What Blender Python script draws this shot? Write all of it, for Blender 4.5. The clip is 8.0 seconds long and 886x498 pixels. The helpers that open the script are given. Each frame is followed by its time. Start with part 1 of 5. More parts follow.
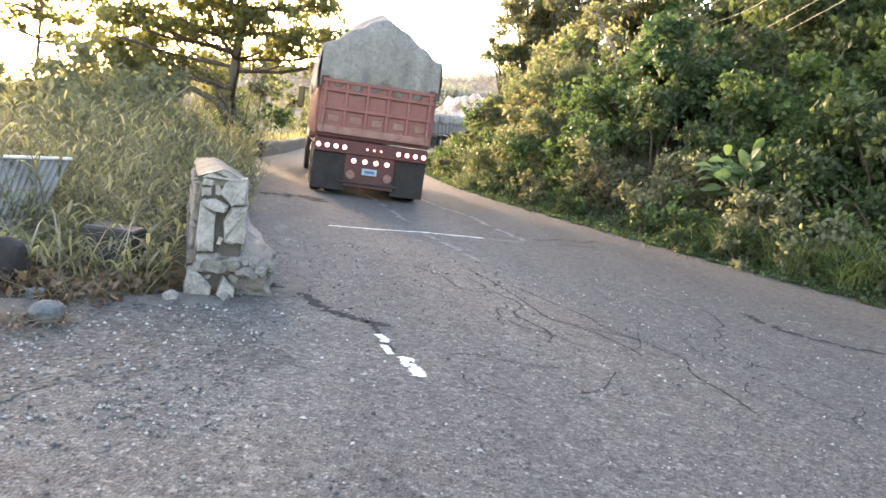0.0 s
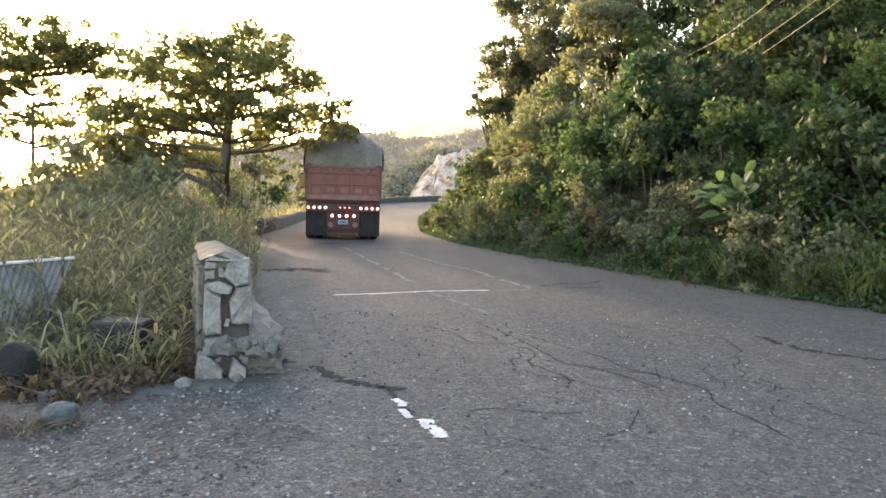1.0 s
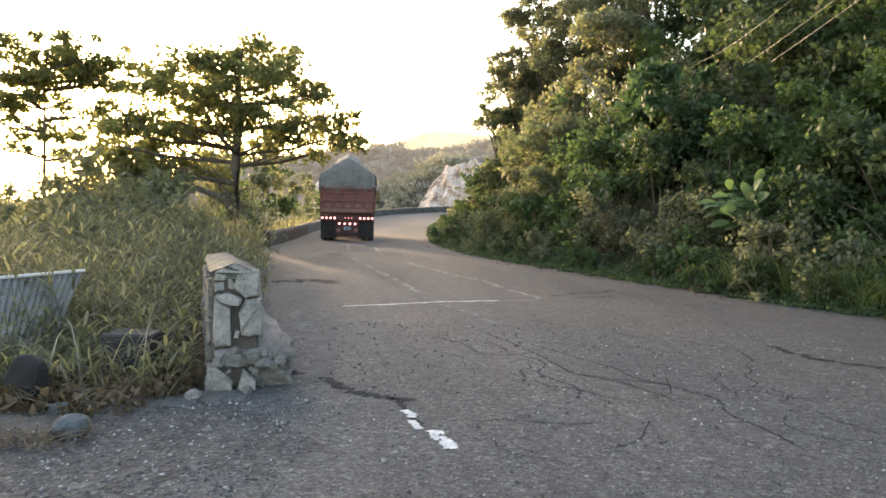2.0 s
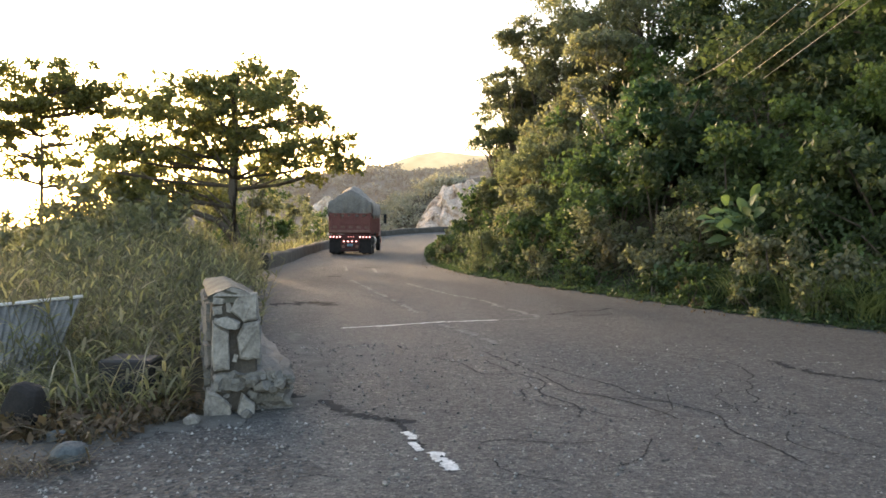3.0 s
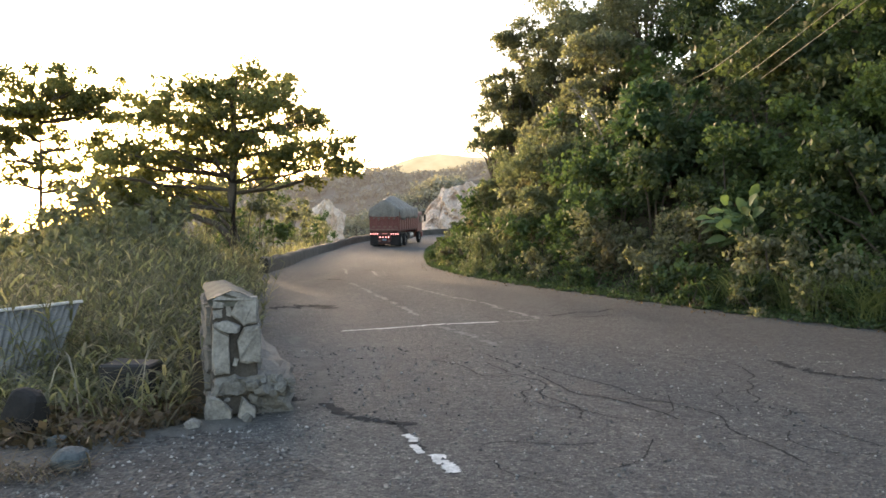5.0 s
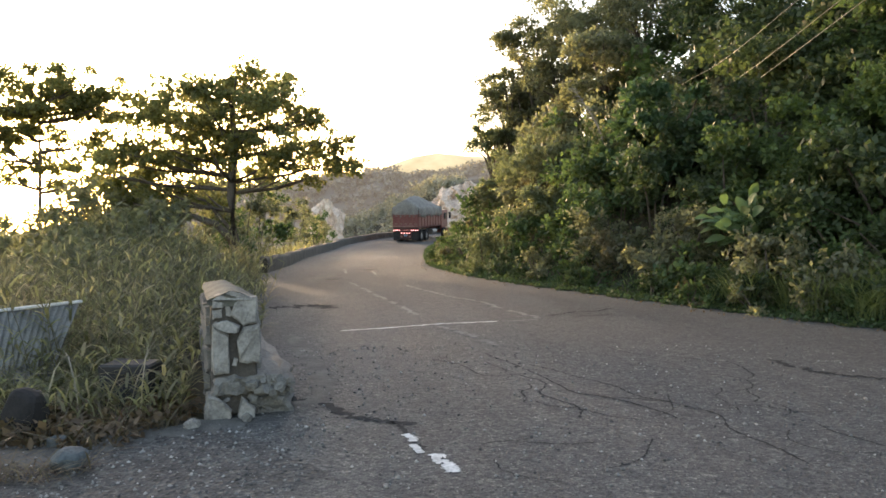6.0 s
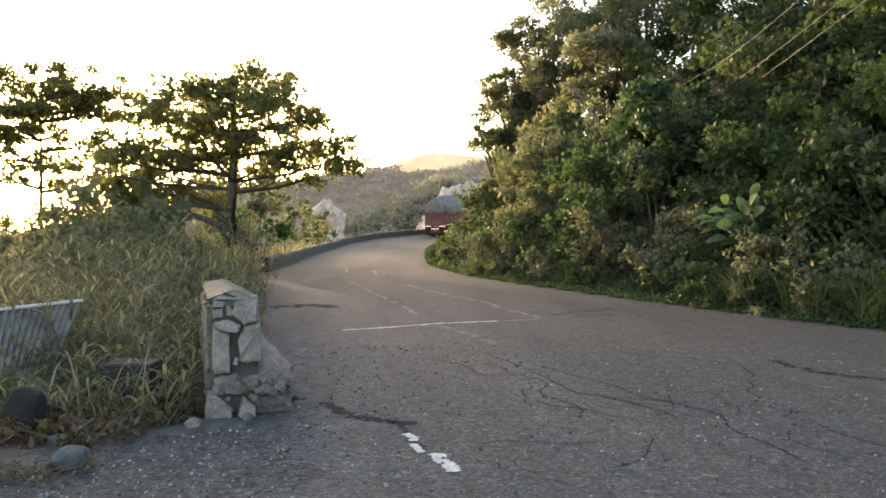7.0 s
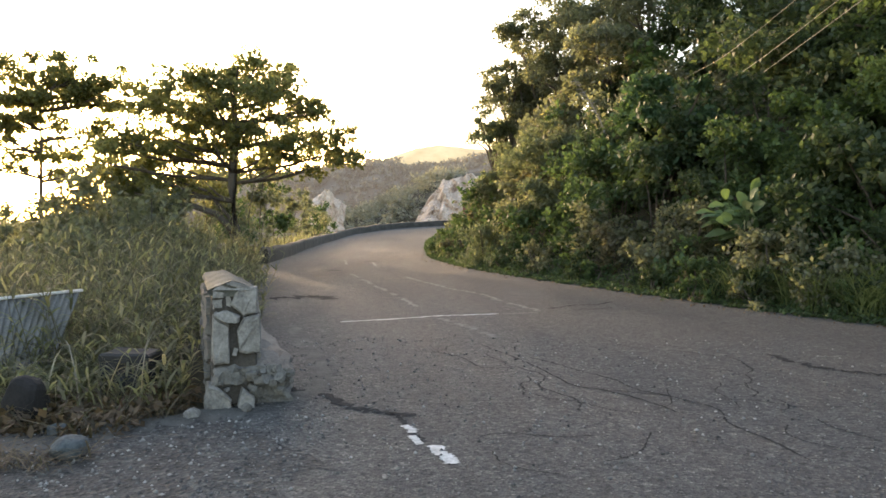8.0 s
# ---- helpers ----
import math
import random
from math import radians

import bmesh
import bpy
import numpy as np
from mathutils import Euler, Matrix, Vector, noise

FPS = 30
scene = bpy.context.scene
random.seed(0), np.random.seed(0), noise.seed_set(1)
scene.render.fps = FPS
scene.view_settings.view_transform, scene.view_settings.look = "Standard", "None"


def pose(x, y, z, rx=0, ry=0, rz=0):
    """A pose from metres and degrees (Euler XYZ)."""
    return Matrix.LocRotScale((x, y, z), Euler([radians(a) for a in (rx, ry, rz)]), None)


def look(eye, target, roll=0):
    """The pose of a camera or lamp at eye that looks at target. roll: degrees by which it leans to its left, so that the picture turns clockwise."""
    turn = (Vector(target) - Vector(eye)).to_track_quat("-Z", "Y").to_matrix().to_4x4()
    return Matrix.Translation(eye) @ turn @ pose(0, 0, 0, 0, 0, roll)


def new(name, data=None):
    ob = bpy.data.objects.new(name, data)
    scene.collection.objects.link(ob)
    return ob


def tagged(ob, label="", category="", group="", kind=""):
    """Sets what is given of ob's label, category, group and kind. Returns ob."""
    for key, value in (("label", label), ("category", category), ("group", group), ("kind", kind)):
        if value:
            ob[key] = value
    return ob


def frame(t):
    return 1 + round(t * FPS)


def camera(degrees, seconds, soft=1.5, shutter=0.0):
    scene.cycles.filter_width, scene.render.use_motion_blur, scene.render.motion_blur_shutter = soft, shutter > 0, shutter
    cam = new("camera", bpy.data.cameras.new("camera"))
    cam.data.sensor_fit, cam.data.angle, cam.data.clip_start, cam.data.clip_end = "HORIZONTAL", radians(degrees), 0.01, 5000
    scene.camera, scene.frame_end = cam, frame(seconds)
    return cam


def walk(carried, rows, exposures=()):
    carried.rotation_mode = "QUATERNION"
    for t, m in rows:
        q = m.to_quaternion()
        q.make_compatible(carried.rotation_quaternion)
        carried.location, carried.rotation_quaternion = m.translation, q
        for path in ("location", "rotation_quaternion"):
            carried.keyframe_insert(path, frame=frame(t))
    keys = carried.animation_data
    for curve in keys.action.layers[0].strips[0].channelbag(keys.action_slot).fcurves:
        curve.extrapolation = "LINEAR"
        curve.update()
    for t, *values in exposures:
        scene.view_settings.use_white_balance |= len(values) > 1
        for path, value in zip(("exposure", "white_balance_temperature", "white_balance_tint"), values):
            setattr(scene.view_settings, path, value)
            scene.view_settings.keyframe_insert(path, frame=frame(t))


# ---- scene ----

# ---------------------------------------------------------------- camera
EYE = (0.0, 0.0, 1.6)
cam = camera(61.04, 8.0, soft=1.6)
walk(cam, [
    (0.0, pose(*EYE, 81.411, -8.140, -0.064)),
    (0.1, pose(*EYE, 81.177, -6.825, -0.677)),
    (0.2, pose(*EYE, 82.517, -5.289, 0.036)),
    (0.3, pose(*EYE, 84.265, -3.334, 1.065)),
    (0.4, pose(*EYE, 85.417, -3.340, 0.382)),
    (0.5, pose(*EYE, 85.760, -2.650, 0.336)),
    (1.0, pose(*EYE, 85.782, -1.676, -0.478)),
    (1.5, pose(*EYE, 86.467, -0.699, -1.170)),
    (2.0, pose(*EYE, 86.572, -1.311, 0.170)),
    (2.2, pose(*EYE, 87.978, -1.297, 0.008)),
    (3.5, pose(*EYE, 88.234, 0.000, 0.000)),
    (4.0, pose(*EYE, 88.514, 0.038, -0.051)),
    (4.5, pose(*EYE, 88.341, 0.002, -0.057)),
    (6.0, pose(*EYE, 88.244, 0.111, -0.117)),
    (6.5, pose(*EYE, 88.228, 0.018, -0.066)),
    (7.0, pose(*EYE, 88.213, 0.024, -0.053)),
    (7.5, pose(*EYE, 87.926, -0.123, -0.020)),
    (8.0, pose(*EYE, 87.642, -0.404, -0.048)),
], [(0, 3.95, 7200, 25), (0.5, 3.52, 7200, 22), (1, 3.33, 7200, 20), (1.5, 3.27, 7200, 20), (2, 3.08, 7200, 20), (2.5, 2.88, 7200, 20),
    (3.5, 2.68, 7200, 20), (8, 2.68, 7200, 20)])

# ---------------------------------------------------------------- light
SUN_AZ, SUN_EL = radians(-27.5), radians(5.5)
world = bpy.data.worlds.new("world")
scene.world = world
world.use_nodes = True
wn = world.node_tree.nodes
sky = wn.new("ShaderNodeTexSky")
sky.sky_type = "NISHITA"
sky.sun_disc = False
sky.sun_elevation = SUN_EL
sky.sun_rotation = SUN_AZ
sky.air_density = 0.9
sky.dust_density = 1.6
sky.ozone_density = 1.0
wn["Background"].inputs["Strength"].default_value = 0.15
world.node_tree.links.new(sky.outputs["Color"], wn["Background"].inputs["Color"])
sun = new("sun", bpy.data.lights.new("sun", "SUN"))
sun.data.energy = 1.5
sun.data.angle = radians(4.0)
sun.data.color = (1.0, 0.80, 0.55)
SUN_DIR = Vector((math.sin(SUN_AZ) * math.cos(SUN_EL), math.cos(SUN_AZ) * math.cos(SUN_EL), math.sin(SUN_EL)))
sun.matrix_world = look(SUN_DIR * 50, (0, 0, 0))


# ---------------------------------------------------------------- materials
def nodes_of(name):
    m = bpy.data.materials.new(name)
    m.use_nodes = True
    return m, m.node_tree.nodes, m.node_tree.links, m.node_tree.nodes["Principled BSDF"]


def ramp(n, l, src, stops):
    r = n.new("ShaderNodeValToRGB")
    while len(r.color_ramp.elements) < len(stops):
        r.color_ramp.elements.new(0.5)
    for e, (p, c) in zip(r.color_ramp.elements, stops):
        e.position, e.color = p, (*c, 1)
    l.new(src, r.inputs[0])
    return r.outputs[0]


def noise_tex(n, l, scale, detail=4, rough=0.6, coord="Object", stretch=None):
    tc = n.new("ShaderNodeTexCoord")
    out = tc.outputs[coord]
    if stretch:
        mp = n.new("ShaderNodeMapping")
        mp.inputs["Scale"].default_value = stretch
        l.new(out, mp.inputs[0])
        out = mp.outputs[0]
    t = n.new("ShaderNodeTexNoise")
    t.inputs["Scale"].default_value, t.inputs["Detail"].default_value, t.inputs["Roughness"].default_value = scale, detail, rough
    l.new(out, t.inputs["Vector"])
    return t.outputs["Fac"]


def mix(n, l, fac, a, b, mode="MIX"):
    m = n.new("ShaderNodeMix")
    m.data_type, m.blend_type = "RGBA", mode
    for i, v in ((0, fac), (6, a), (7, b)):
        if isinstance(v, (int, float)):
            m.inputs[i].default_value = v
        elif isinstance(v, tuple):
            m.inputs[i].default_value = (*v, 1)
        else:
            l.new(v, m.inputs[i])
    return m.outputs[2]


def bump(n, l, b, src, strength, dist=0.01):
    bp = n.new("ShaderNodeBump")
    bp.inputs["Strength"].default_value, bp.inputs["Distance"].default_value = strength, dist
    l.new(src, bp.inputs["Height"])
    l.new(bp.outputs[0], b.inputs["Normal"])


def mat_plain(name, dark, light, scale=4.0, rough=0.7, metal=0.0, relief=0.3, stretch=None, fine=60.0):
    """Two-scale variation between two colours."""
    m, n, l, b = nodes_of(name)
    big = noise_tex(n, l, scale, 5, 0.65, stretch=stretch)
    small = noise_tex(n, l, fine, 3, 0.6)
    c = ramp(n, l, big, [(0.35, dark), (0.65, light)])
    c2 = mix(n, l, 0.35, c, ramp(n, l, small, [(0.3, tuple(v * 0.6 for v in dark)), (0.7, tuple(min(1, v * 1.25) for v in light))]))
    l.new(c2, b.inputs["Base Color"])
    b.inputs["Roughness"].default_value, b.inputs["Metallic"].default_value = rough, metal
    if relief:
        bump(n, l, b, small, relief, 0.01)
    return m


def mat_leaf(name, dark, light, trans=0.45, patch=0.35, dry=None):
    """Leaves: colour varies leaf by leaf and in large patches; light passes through."""
    dark, light = ([0.8 * v + 0.2 * (0.3 * c[0] + 0.6 * c[1] + 0.1 * c[2]) for v in c] for c in (dark, light))
    m, n, l, b = nodes_of(name)
    geo = n.new("ShaderNodeNewGeometry")
    big = noise_tex(n, l, patch, 3, 0.6)
    stops = [(0.0, dark), (0.9, light)]
    if dry:
        stops = [(0.0, dark), (0.8, light), (0.93, dry)]
    c = ramp(n, l, geo.outputs["Random Per Island"], stops)
    c = mix(n, l, 0.45, c, ramp(n, l, big, [(0.35, dark), (0.7, light)]))
    l.new(c, b.inputs["Base Color"])
    b.inputs["Roughness"].default_value = 0.6
    b.inputs["Specular IOR Level"].default_value = 0.3
    tr = n.new("ShaderNodeBsdfTranslucent")
    l.new(mix(n, l, 1.0, c, (1.45, 1.5, 0.95), "MULTIPLY"), tr.inputs["Color"])
    ms = n.new("ShaderNodeMixShader")
    ms.inputs[0].default_value = trans
    l.new(b.outputs[0], ms.inputs[1])
    l.new(tr.outputs[0], ms.inputs[2])
    l.new(ms.outputs[0], n["Material Output"].inputs[0])
    return m


def mat_asphalt(name="worn_asphalt", chips=55, clods=21, relief=0.015, shade=1.0):
    m, n, l, b = nodes_of(name)
    tc = n.new("ShaderNodeTexCoord")
    big = noise_tex(n, l, 0.35, 5, 0.6)
    mid = noise_tex(n, l, 2.6, 5, 0.7)
    lanes = noise_tex(n, l, 0.5, 3, 0.5, stretch=(2.2, 0.18, 1))
    base = ramp(n, l, big, [(0.3, (0.085, 0.085, 0.088)), (0.7, (0.125, 0.122, 0.12))])
    base = mix(n, l, 0.45, base, ramp(n, l, mid, [(0.3, (0.06, 0.06, 0.063)), (0.72, (0.15, 0.147, 0.142))]))
    base = mix(n, l, 0.35, base, ramp(n, l, lanes, [(0.35, (0.075, 0.075, 0.078)), (0.65, (0.14, 0.136, 0.13))]))
    vo = n.new("ShaderNodeTexVoronoi")
    vo.inputs["Scale"].default_value = chips
    l.new(tc.outputs["Object"], vo.inputs["Vector"])
    sep = n.new("ShaderNodeSeparateColor")
    l.new(vo.outputs["Color"], sep.inputs[0])
    chip = ramp(n, l, sep.outputs[0], [(0.0, (0.45, 0.45, 0.45)), (0.3, (0.8, 0.8, 0.8)), (0.88, (1.12, 1.12, 1.11)), (0.98, (1.75, 1.72, 1.66))])
    base = mix(n, l, 1.0, base, chip, "MULTIPLY")
    v2 = n.new("ShaderNodeTexVoronoi")
    v2.inputs["Scale"].default_value = clods
    l.new(tc.outputs["Object"], v2.inputs["Vector"])
    sep2 = n.new("ShaderNodeSeparateColor")
    l.new(v2.outputs["Color"], sep2.inputs[0])
    base = mix(n, l, 0.6, base, mix(n, l, 1.0, base, ramp(n, l, sep2.outputs[0], [(0.0, (0.55, 0.55, 0.56)), (0.5, (1.0, 1.0, 1.0)), (0.97, (1.3, 1.3, 1.28)), (1.0, (2.2, 2.2, 2.1))]), "MULTIPLY"))
    # the lane along the bank is a smoother, darker surfacing
    xyz = n.new("ShaderNodeSeparateXYZ")
    l.new(tc.outputs["Object"], xyz.inputs[0])
    lane = n.new("ShaderNodeMath")
    lane.operation = "MULTIPLY_ADD"
    lane.inputs[1].default_value = 5.8
    l.new(xyz.outputs[0], lane.inputs[0])
    l.new(xyz.outputs[1], lane.inputs[2])
    wavy = n.new("ShaderNodeMath")
    wavy.operation = "MULTIPLY_ADD"
    wavy.inputs[1].default_value = 6.0
    l.new(mid, wavy.inputs[0])
    l.new(lane.outputs[0], wavy.inputs[2])
    fit = n.new("ShaderNodeMapRange")
    fit.inputs[1].default_value, fit.inputs[2].default_value = 17.0, 37.0
    l.new(wavy.outputs[0], fit.inputs[0])
    base = mix(n, l, 1.0, base, ramp(n, l, fit.outputs[0], [(0.0, (1.02, 1.0, 0.985)), (1.0, (0.72, 0.74, 0.75))]), "MULTIPLY")
    base = mix(n, l, 1.0, base, (shade, shade, shade * 0.97), "MULTIPLY")
    l.new(base, b.inputs["Base Color"])
    b.inputs["Roughness"].default_value = 0.82
    b.inputs["Specular IOR Level"].default_value = 0.35
    bump(n, l, b, vo.outputs["Distance"], 0.9, relief)
    return m


ASPHALT = mat_asphalt()
SHOULDER = mat_asphalt("coarse_gravel", 30, 11, 0.03, 0.76)
EARTH = mat_plain("dry_earth", (0.07, 0.055, 0.04), (0.16, 0.13, 0.09), 1.2, 0.95, relief=0.6, fine=25)
LITTER = mat_plain("leaf_litter_ground", (0.035, 0.03, 0.02), (0.085, 0.075, 0.04), 1.5, 0.95, relief=0.8, fine=18)
CONCRETE_AND_SHADE = mat_plain("weathered_concrete_and_shade", (0.09, 0.087, 0.08), (0.23, 0.22, 0.20), 2.5, 0.9, relief=0.6, fine=45)
MOSSY = mat_plain("stained_concrete_cap", (0.065, 0.064, 0.05), (0.17, 0.165, 0.135), 5, 0.9, relief=0.6, fine=50)
MORTAR = mat_plain("dark_mortar", (0.03, 0.027, 0.023), (0.10, 0.088, 0.075), 7, 0.95, relief=0.8, fine=60)
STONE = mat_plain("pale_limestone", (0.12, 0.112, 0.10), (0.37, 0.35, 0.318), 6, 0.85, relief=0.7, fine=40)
ROCK = mat_plain("grey_rock", (0.05, 0.062, 0.066), (0.115, 0.13, 0.135), 5, 0.9, relief=0.6, fine=40)
PAINT = mat_plain("worn_white_road_paint", (0.30, 0.30, 0.29), (0.78, 0.78, 0.76), 9, 0.7, relief=0.4, fine=80)
PAINT_OLD = mat_plain("faded_road_paint", (0.10, 0.098, 0.096), (0.21, 0.205, 0.2), 12, 0.8, relief=0.4, fine=70)
CRACK = mat_plain("crack_shadow_tar", (0.025, 0.025, 0.025), (0.062, 0.061, 0.06), 12, 0.95, relief=0.5)
CRACK.node_tree.nodes["Principled BSDF"].inputs["Specular IOR Level"].default_value = 0.05
CLIFF = mat_plain("chalky_limestone_cliff", (0.36, 0.255, 0.19), (0.80, 0.63, 0.50), 0.35, 0.95, relief=1.0, fine=2.2)
DIRT = mat_plain("gravelly_dirt", (0.05, 0.048, 0.043), (0.15, 0.145, 0.132), 3.5, 0.95, relief=1.0, fine=70)
GUARD = mat_plain("dark_stained_concrete", (0.03, 0.027, 0.022), (0.10, 0.09, 0.075), 1.5, 0.95, relief=0.6, fine=20)
BARK = mat_plain("grey_brown_bark", (0.05, 0.04, 0.03), (0.14, 0.115, 0.09), 6, 0.95, relief=0.8, fine=40, stretch=(1, 1, 0.2))
ZINC = mat_plain("pale_zinc_sheet", (0.12, 0.12, 0.116), (0.28, 0.277, 0.267), 3, 0.6, 0.1, relief=0.15)
EDGE_WHITE = mat_plain("whitewashed_edge", (0.5, 0.5, 0.48), (0.8, 0.8, 0.78), 6, 0.7)
RED = mat_plain("faded_red_truck_paint", (0.14, 0.037, 0.032), (0.225, 0.073, 0.062), 2.0, 0.5, relief=0.15, fine=30)
RED_DARK = mat_plain("grimy_red_frame", (0.035, 0.009, 0.008), (0.085, 0.019, 0.017), 3.0, 0.6, relief=0.2)
RUST = mat_plain("dusty_rusted_red", (0.15, 0.06, 0.045), (0.30, 0.17, 0.14), 3.5, 0.75, relief=0.3)
GREY_BODY = mat_plain("dull_grey_green_paint", (0.07, 0.075, 0.072), (0.14, 0.145, 0.14), 2, 0.6, relief=0.2)
TARP = mat_plain("dusty_grey_tarpaulin", (0.13, 0.12, 0.107), (0.26, 0.243, 0.218), 1.6, 0.85, relief=0.5, fine=14)
RUBBER = mat_plain("dusty_black_rubber", (0.010, 0.009, 0.009), (0.028, 0.024, 0.022), 5, 0.9, relief=0.3)
STEEL = mat_plain("dull_steel", (0.15, 0.15, 0.15), (0.35, 0.34, 0.33), 8, 0.45, 0.7, relief=0.2)
BLACK = mat_plain("sooty_black_metal", (0.012, 0.012, 0.013), (0.035, 0.033, 0.032), 5, 0.7)
PLATE = mat_plain("pale_blue_plate", (0.16, 0.28, 0.31), (0.24, 0.37, 0.40), 8, 0.5, relief=0)
BAR = mat_plain("dark_blue_bar", (0.05, 0.08, 0.2), (0.07, 0.1, 0.25), 8, 0.5, relief=0)
WIRE = mat_plain("pale_cable_sheath", (0.14, 0.14, 0.125), (0.25, 0.25, 0.22), 3, 0.6, relief=0)

GLASS, gn, gl, gb = nodes_of("dark_window_glass")
gb.inputs["Base Color"].default_value = (0.02, 0.025, 0.03, 1)
gb.inputs["Roughness"].default_value = 0.08


def mat_glow(name, colour, strength):
    m, n, l, b = nodes_of(name)
    b.inputs["Base Color"].default_value = (0.6, 0.3, 0.28, 1)
    b.inputs["Emission Color"].default_value = (*colour, 1)
    b.inputs["Emission Strength"].default_value = strength
    b.inputs["Roughness"].default_value = 0.2
    return m


LAMP = mat_glow("lit_tail_lamp", (1.0, 0.40, 0.38), 0.7)
LAMP_SMALL = mat_glow("lit_marker_lamp", (1.0, 0.36, 0.32), 0.35)

LEAF_ALMOND = mat_leaf("almond_tree_leaves", (0.06, 0.075, 0.03), (0.26, 0.255, 0.105), 0.75, 0.4, (0.17, 0.13, 0.03))
LEAF_DARK = mat_leaf("dark_green_leaves", (0.03, 0.052, 0.021), (0.088, 0.132, 0.05), 0.38)
LEAF_ROUND = mat_leaf("blue_green_broad_leaves", (0.028, 0.07, 0.03), (0.075, 0.15, 0.06), 0.3)
LEAF_MID = mat_leaf("mid_green_leaves", (0.036, 0.07, 0.023), (0.092, 0.158, 0.046), 0.38)
LEAF_LIME = mat_leaf("yellow_green_vine_leaves", (0.04, 0.08, 0.016), (0.13, 0.205, 0.045), 0.36)
LEAF_OLIVE = mat_leaf("olive_scrub_leaves", (0.10, 0.108, 0.064), (0.235, 0.243, 0.145), 0.47)
LEAF_PALE = mat_leaf("pale_feathery_leaves", (0.085, 0.105, 0.055), (0.21, 0.24, 0.125), 0.42)
LEAF_BROWN = mat_leaf("dry_brown_leaves", (0.07, 0.045, 0.025), (0.20, 0.13, 0.07), 0.3)
LEAF_RUSSET = mat_leaf("brown_tangled_leaves", (0.08, 0.07, 0.036), (0.19, 0.162, 0.088), 0.35)
LEAF_BROAD = mat_leaf("glossy_broad_leaves", (0.045, 0.10, 0.03), (0.14, 0.23, 0.07), 0.28)
GRASS = mat_leaf("wild_cane_blades", (0.06, 0.06, 0.03), (0.30, 0.295, 0.17), 0.6, 1.3, (0.44, 0.38, 0.26))
GRASS_STEM = mat_leaf("olive_cane_stems", (0.09, 0.085, 0.045), (0.24, 0.22, 0.12), 0.2, 0.8)
GRASS_DRY = mat_leaf("dry_straw_blades", (0.055, 0.043, 0.026), (0.17, 0.135, 0.078), 0.3, 0.6, (0.12, 0.055, 0.035))
GRASS_LUSH = mat_leaf("lush_grass_blades", (0.09, 0.13, 0.035), (0.25, 0.30, 0.10), 0.4, 0.5)
# Haze is painted in here: pale colours plus a faint warm emission.
WOODS_FAR = mat_leaf("far_scrub_painted_haze", (0.15, 0.137, 0.112), (0.26, 0.238, 0.196), 0.25, 0.03)
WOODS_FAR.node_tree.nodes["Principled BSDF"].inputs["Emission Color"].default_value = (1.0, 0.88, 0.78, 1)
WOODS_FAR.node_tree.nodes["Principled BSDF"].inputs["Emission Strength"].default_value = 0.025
# Spur scrub colours are lifted to paint in distance haze.
WOODS = mat_leaf("spur_scrub_painted_haze", (0.24, 0.215, 0.165), (0.40, 0.36, 0.28), 0.3, 0.03)


# ---------------------------------------------------------------- building helpers
def thing(name, label, category, group="", kind="", at=(0, 0, 0), rz=0):
    ob = new(name)
    ob.matrix_world = pose(*at, 0, 0, rz)
    return tagged(ob, label, category, group, kind)


def mesh_of(name, bm, material, smooth=False):
    me = bpy.data.meshes.new(name)
    bm.to_mesh(me)
    bm.free()
    me.materials.append(material)
    if smooth:
        me.polygons.foreach_set("use_smooth", [True] * len(me.polygons))
    return me


def part(name, bm, material, parent=None, label="", smooth=False):
    ob = new(name, mesh_of(name, bm, material, smooth))
    if parent is not None:
        ob.parent = parent
    return tagged(ob, label) if label else ob


def box(x0, x1, y0, y1, z0, z1, bev=0.0, bm=None, seg=1):
    """A box between two corners, its edges bevelled."""
    own = bmesh.new()
    bmesh.ops.create_cube(own, size=1)
    for v in own.verts:
        v.co = Vector(((x0 + x1) / 2 + v.co.x * (x1 - x0), (y0 + y1) / 2 + v.co.y * (y1 - y0), (z0 + z1) / 2 + v.co.z * (z1 - z0)))
    if bev:
        bmesh.ops.bevel(own, geom=own.edges[:], offset=bev, segments=seg, affect="EDGES", profile=0.6)
    if bm is None:
        return own
    tmp = bpy.data.meshes.new("tmp")
    own.to_mesh(tmp)
    own.free()
    bm.from_mesh(tmp)
    bpy.data.meshes.remove(tmp)
    return bm


def cyl(p, q, r0, r1=None, sides=16, bm=None):
    """A rod or cone from p to q."""
    bm = bm or bmesh.new()
    p, q = Vector(p), Vector(q)
    rot = (q - p).to_track_quat("Z", "Y").to_matrix().to_4x4()
    bmesh.ops.create_cone(bm, cap_ends=True, segments=sides, radius1=r0, radius2=r0 if r1 is None else r1, depth=(q - p).length,
                          matrix=Matrix.Translation((p + q) / 2) @ rot)
    return bm


def tube(points, radii, sides=7, bm=None):
    """A bent, tapering limb through points."""
    bm = bm or bmesh.new()
    pts = [Vector(p) for p in points]
    rings = []
    for i, p in enumerate(pts):
        d = pts[min(i + 1, len(pts) - 1)] - pts[max(i - 1, 0)]
        m = d.to_track_quat("Z", "Y").to_matrix()
        rings.append([bm.verts.new(p + m @ Vector((math.cos(a), math.sin(a), 0)) * radii[i] * (1 + 0.12 * math.sin(3 * a + i)))
                      for a in (2 * math.pi * k / sides for k in range(sides))])
    for a, b in zip(rings, rings[1:]):
        for k in range(sides):
            bm.faces.new((a[k], a[(k + 1) % sides], b[(k + 1) % sides], b[k]))
    bm.faces.new(rings[0][::-1])
    bm.faces.new(rings[-1])
    return bm


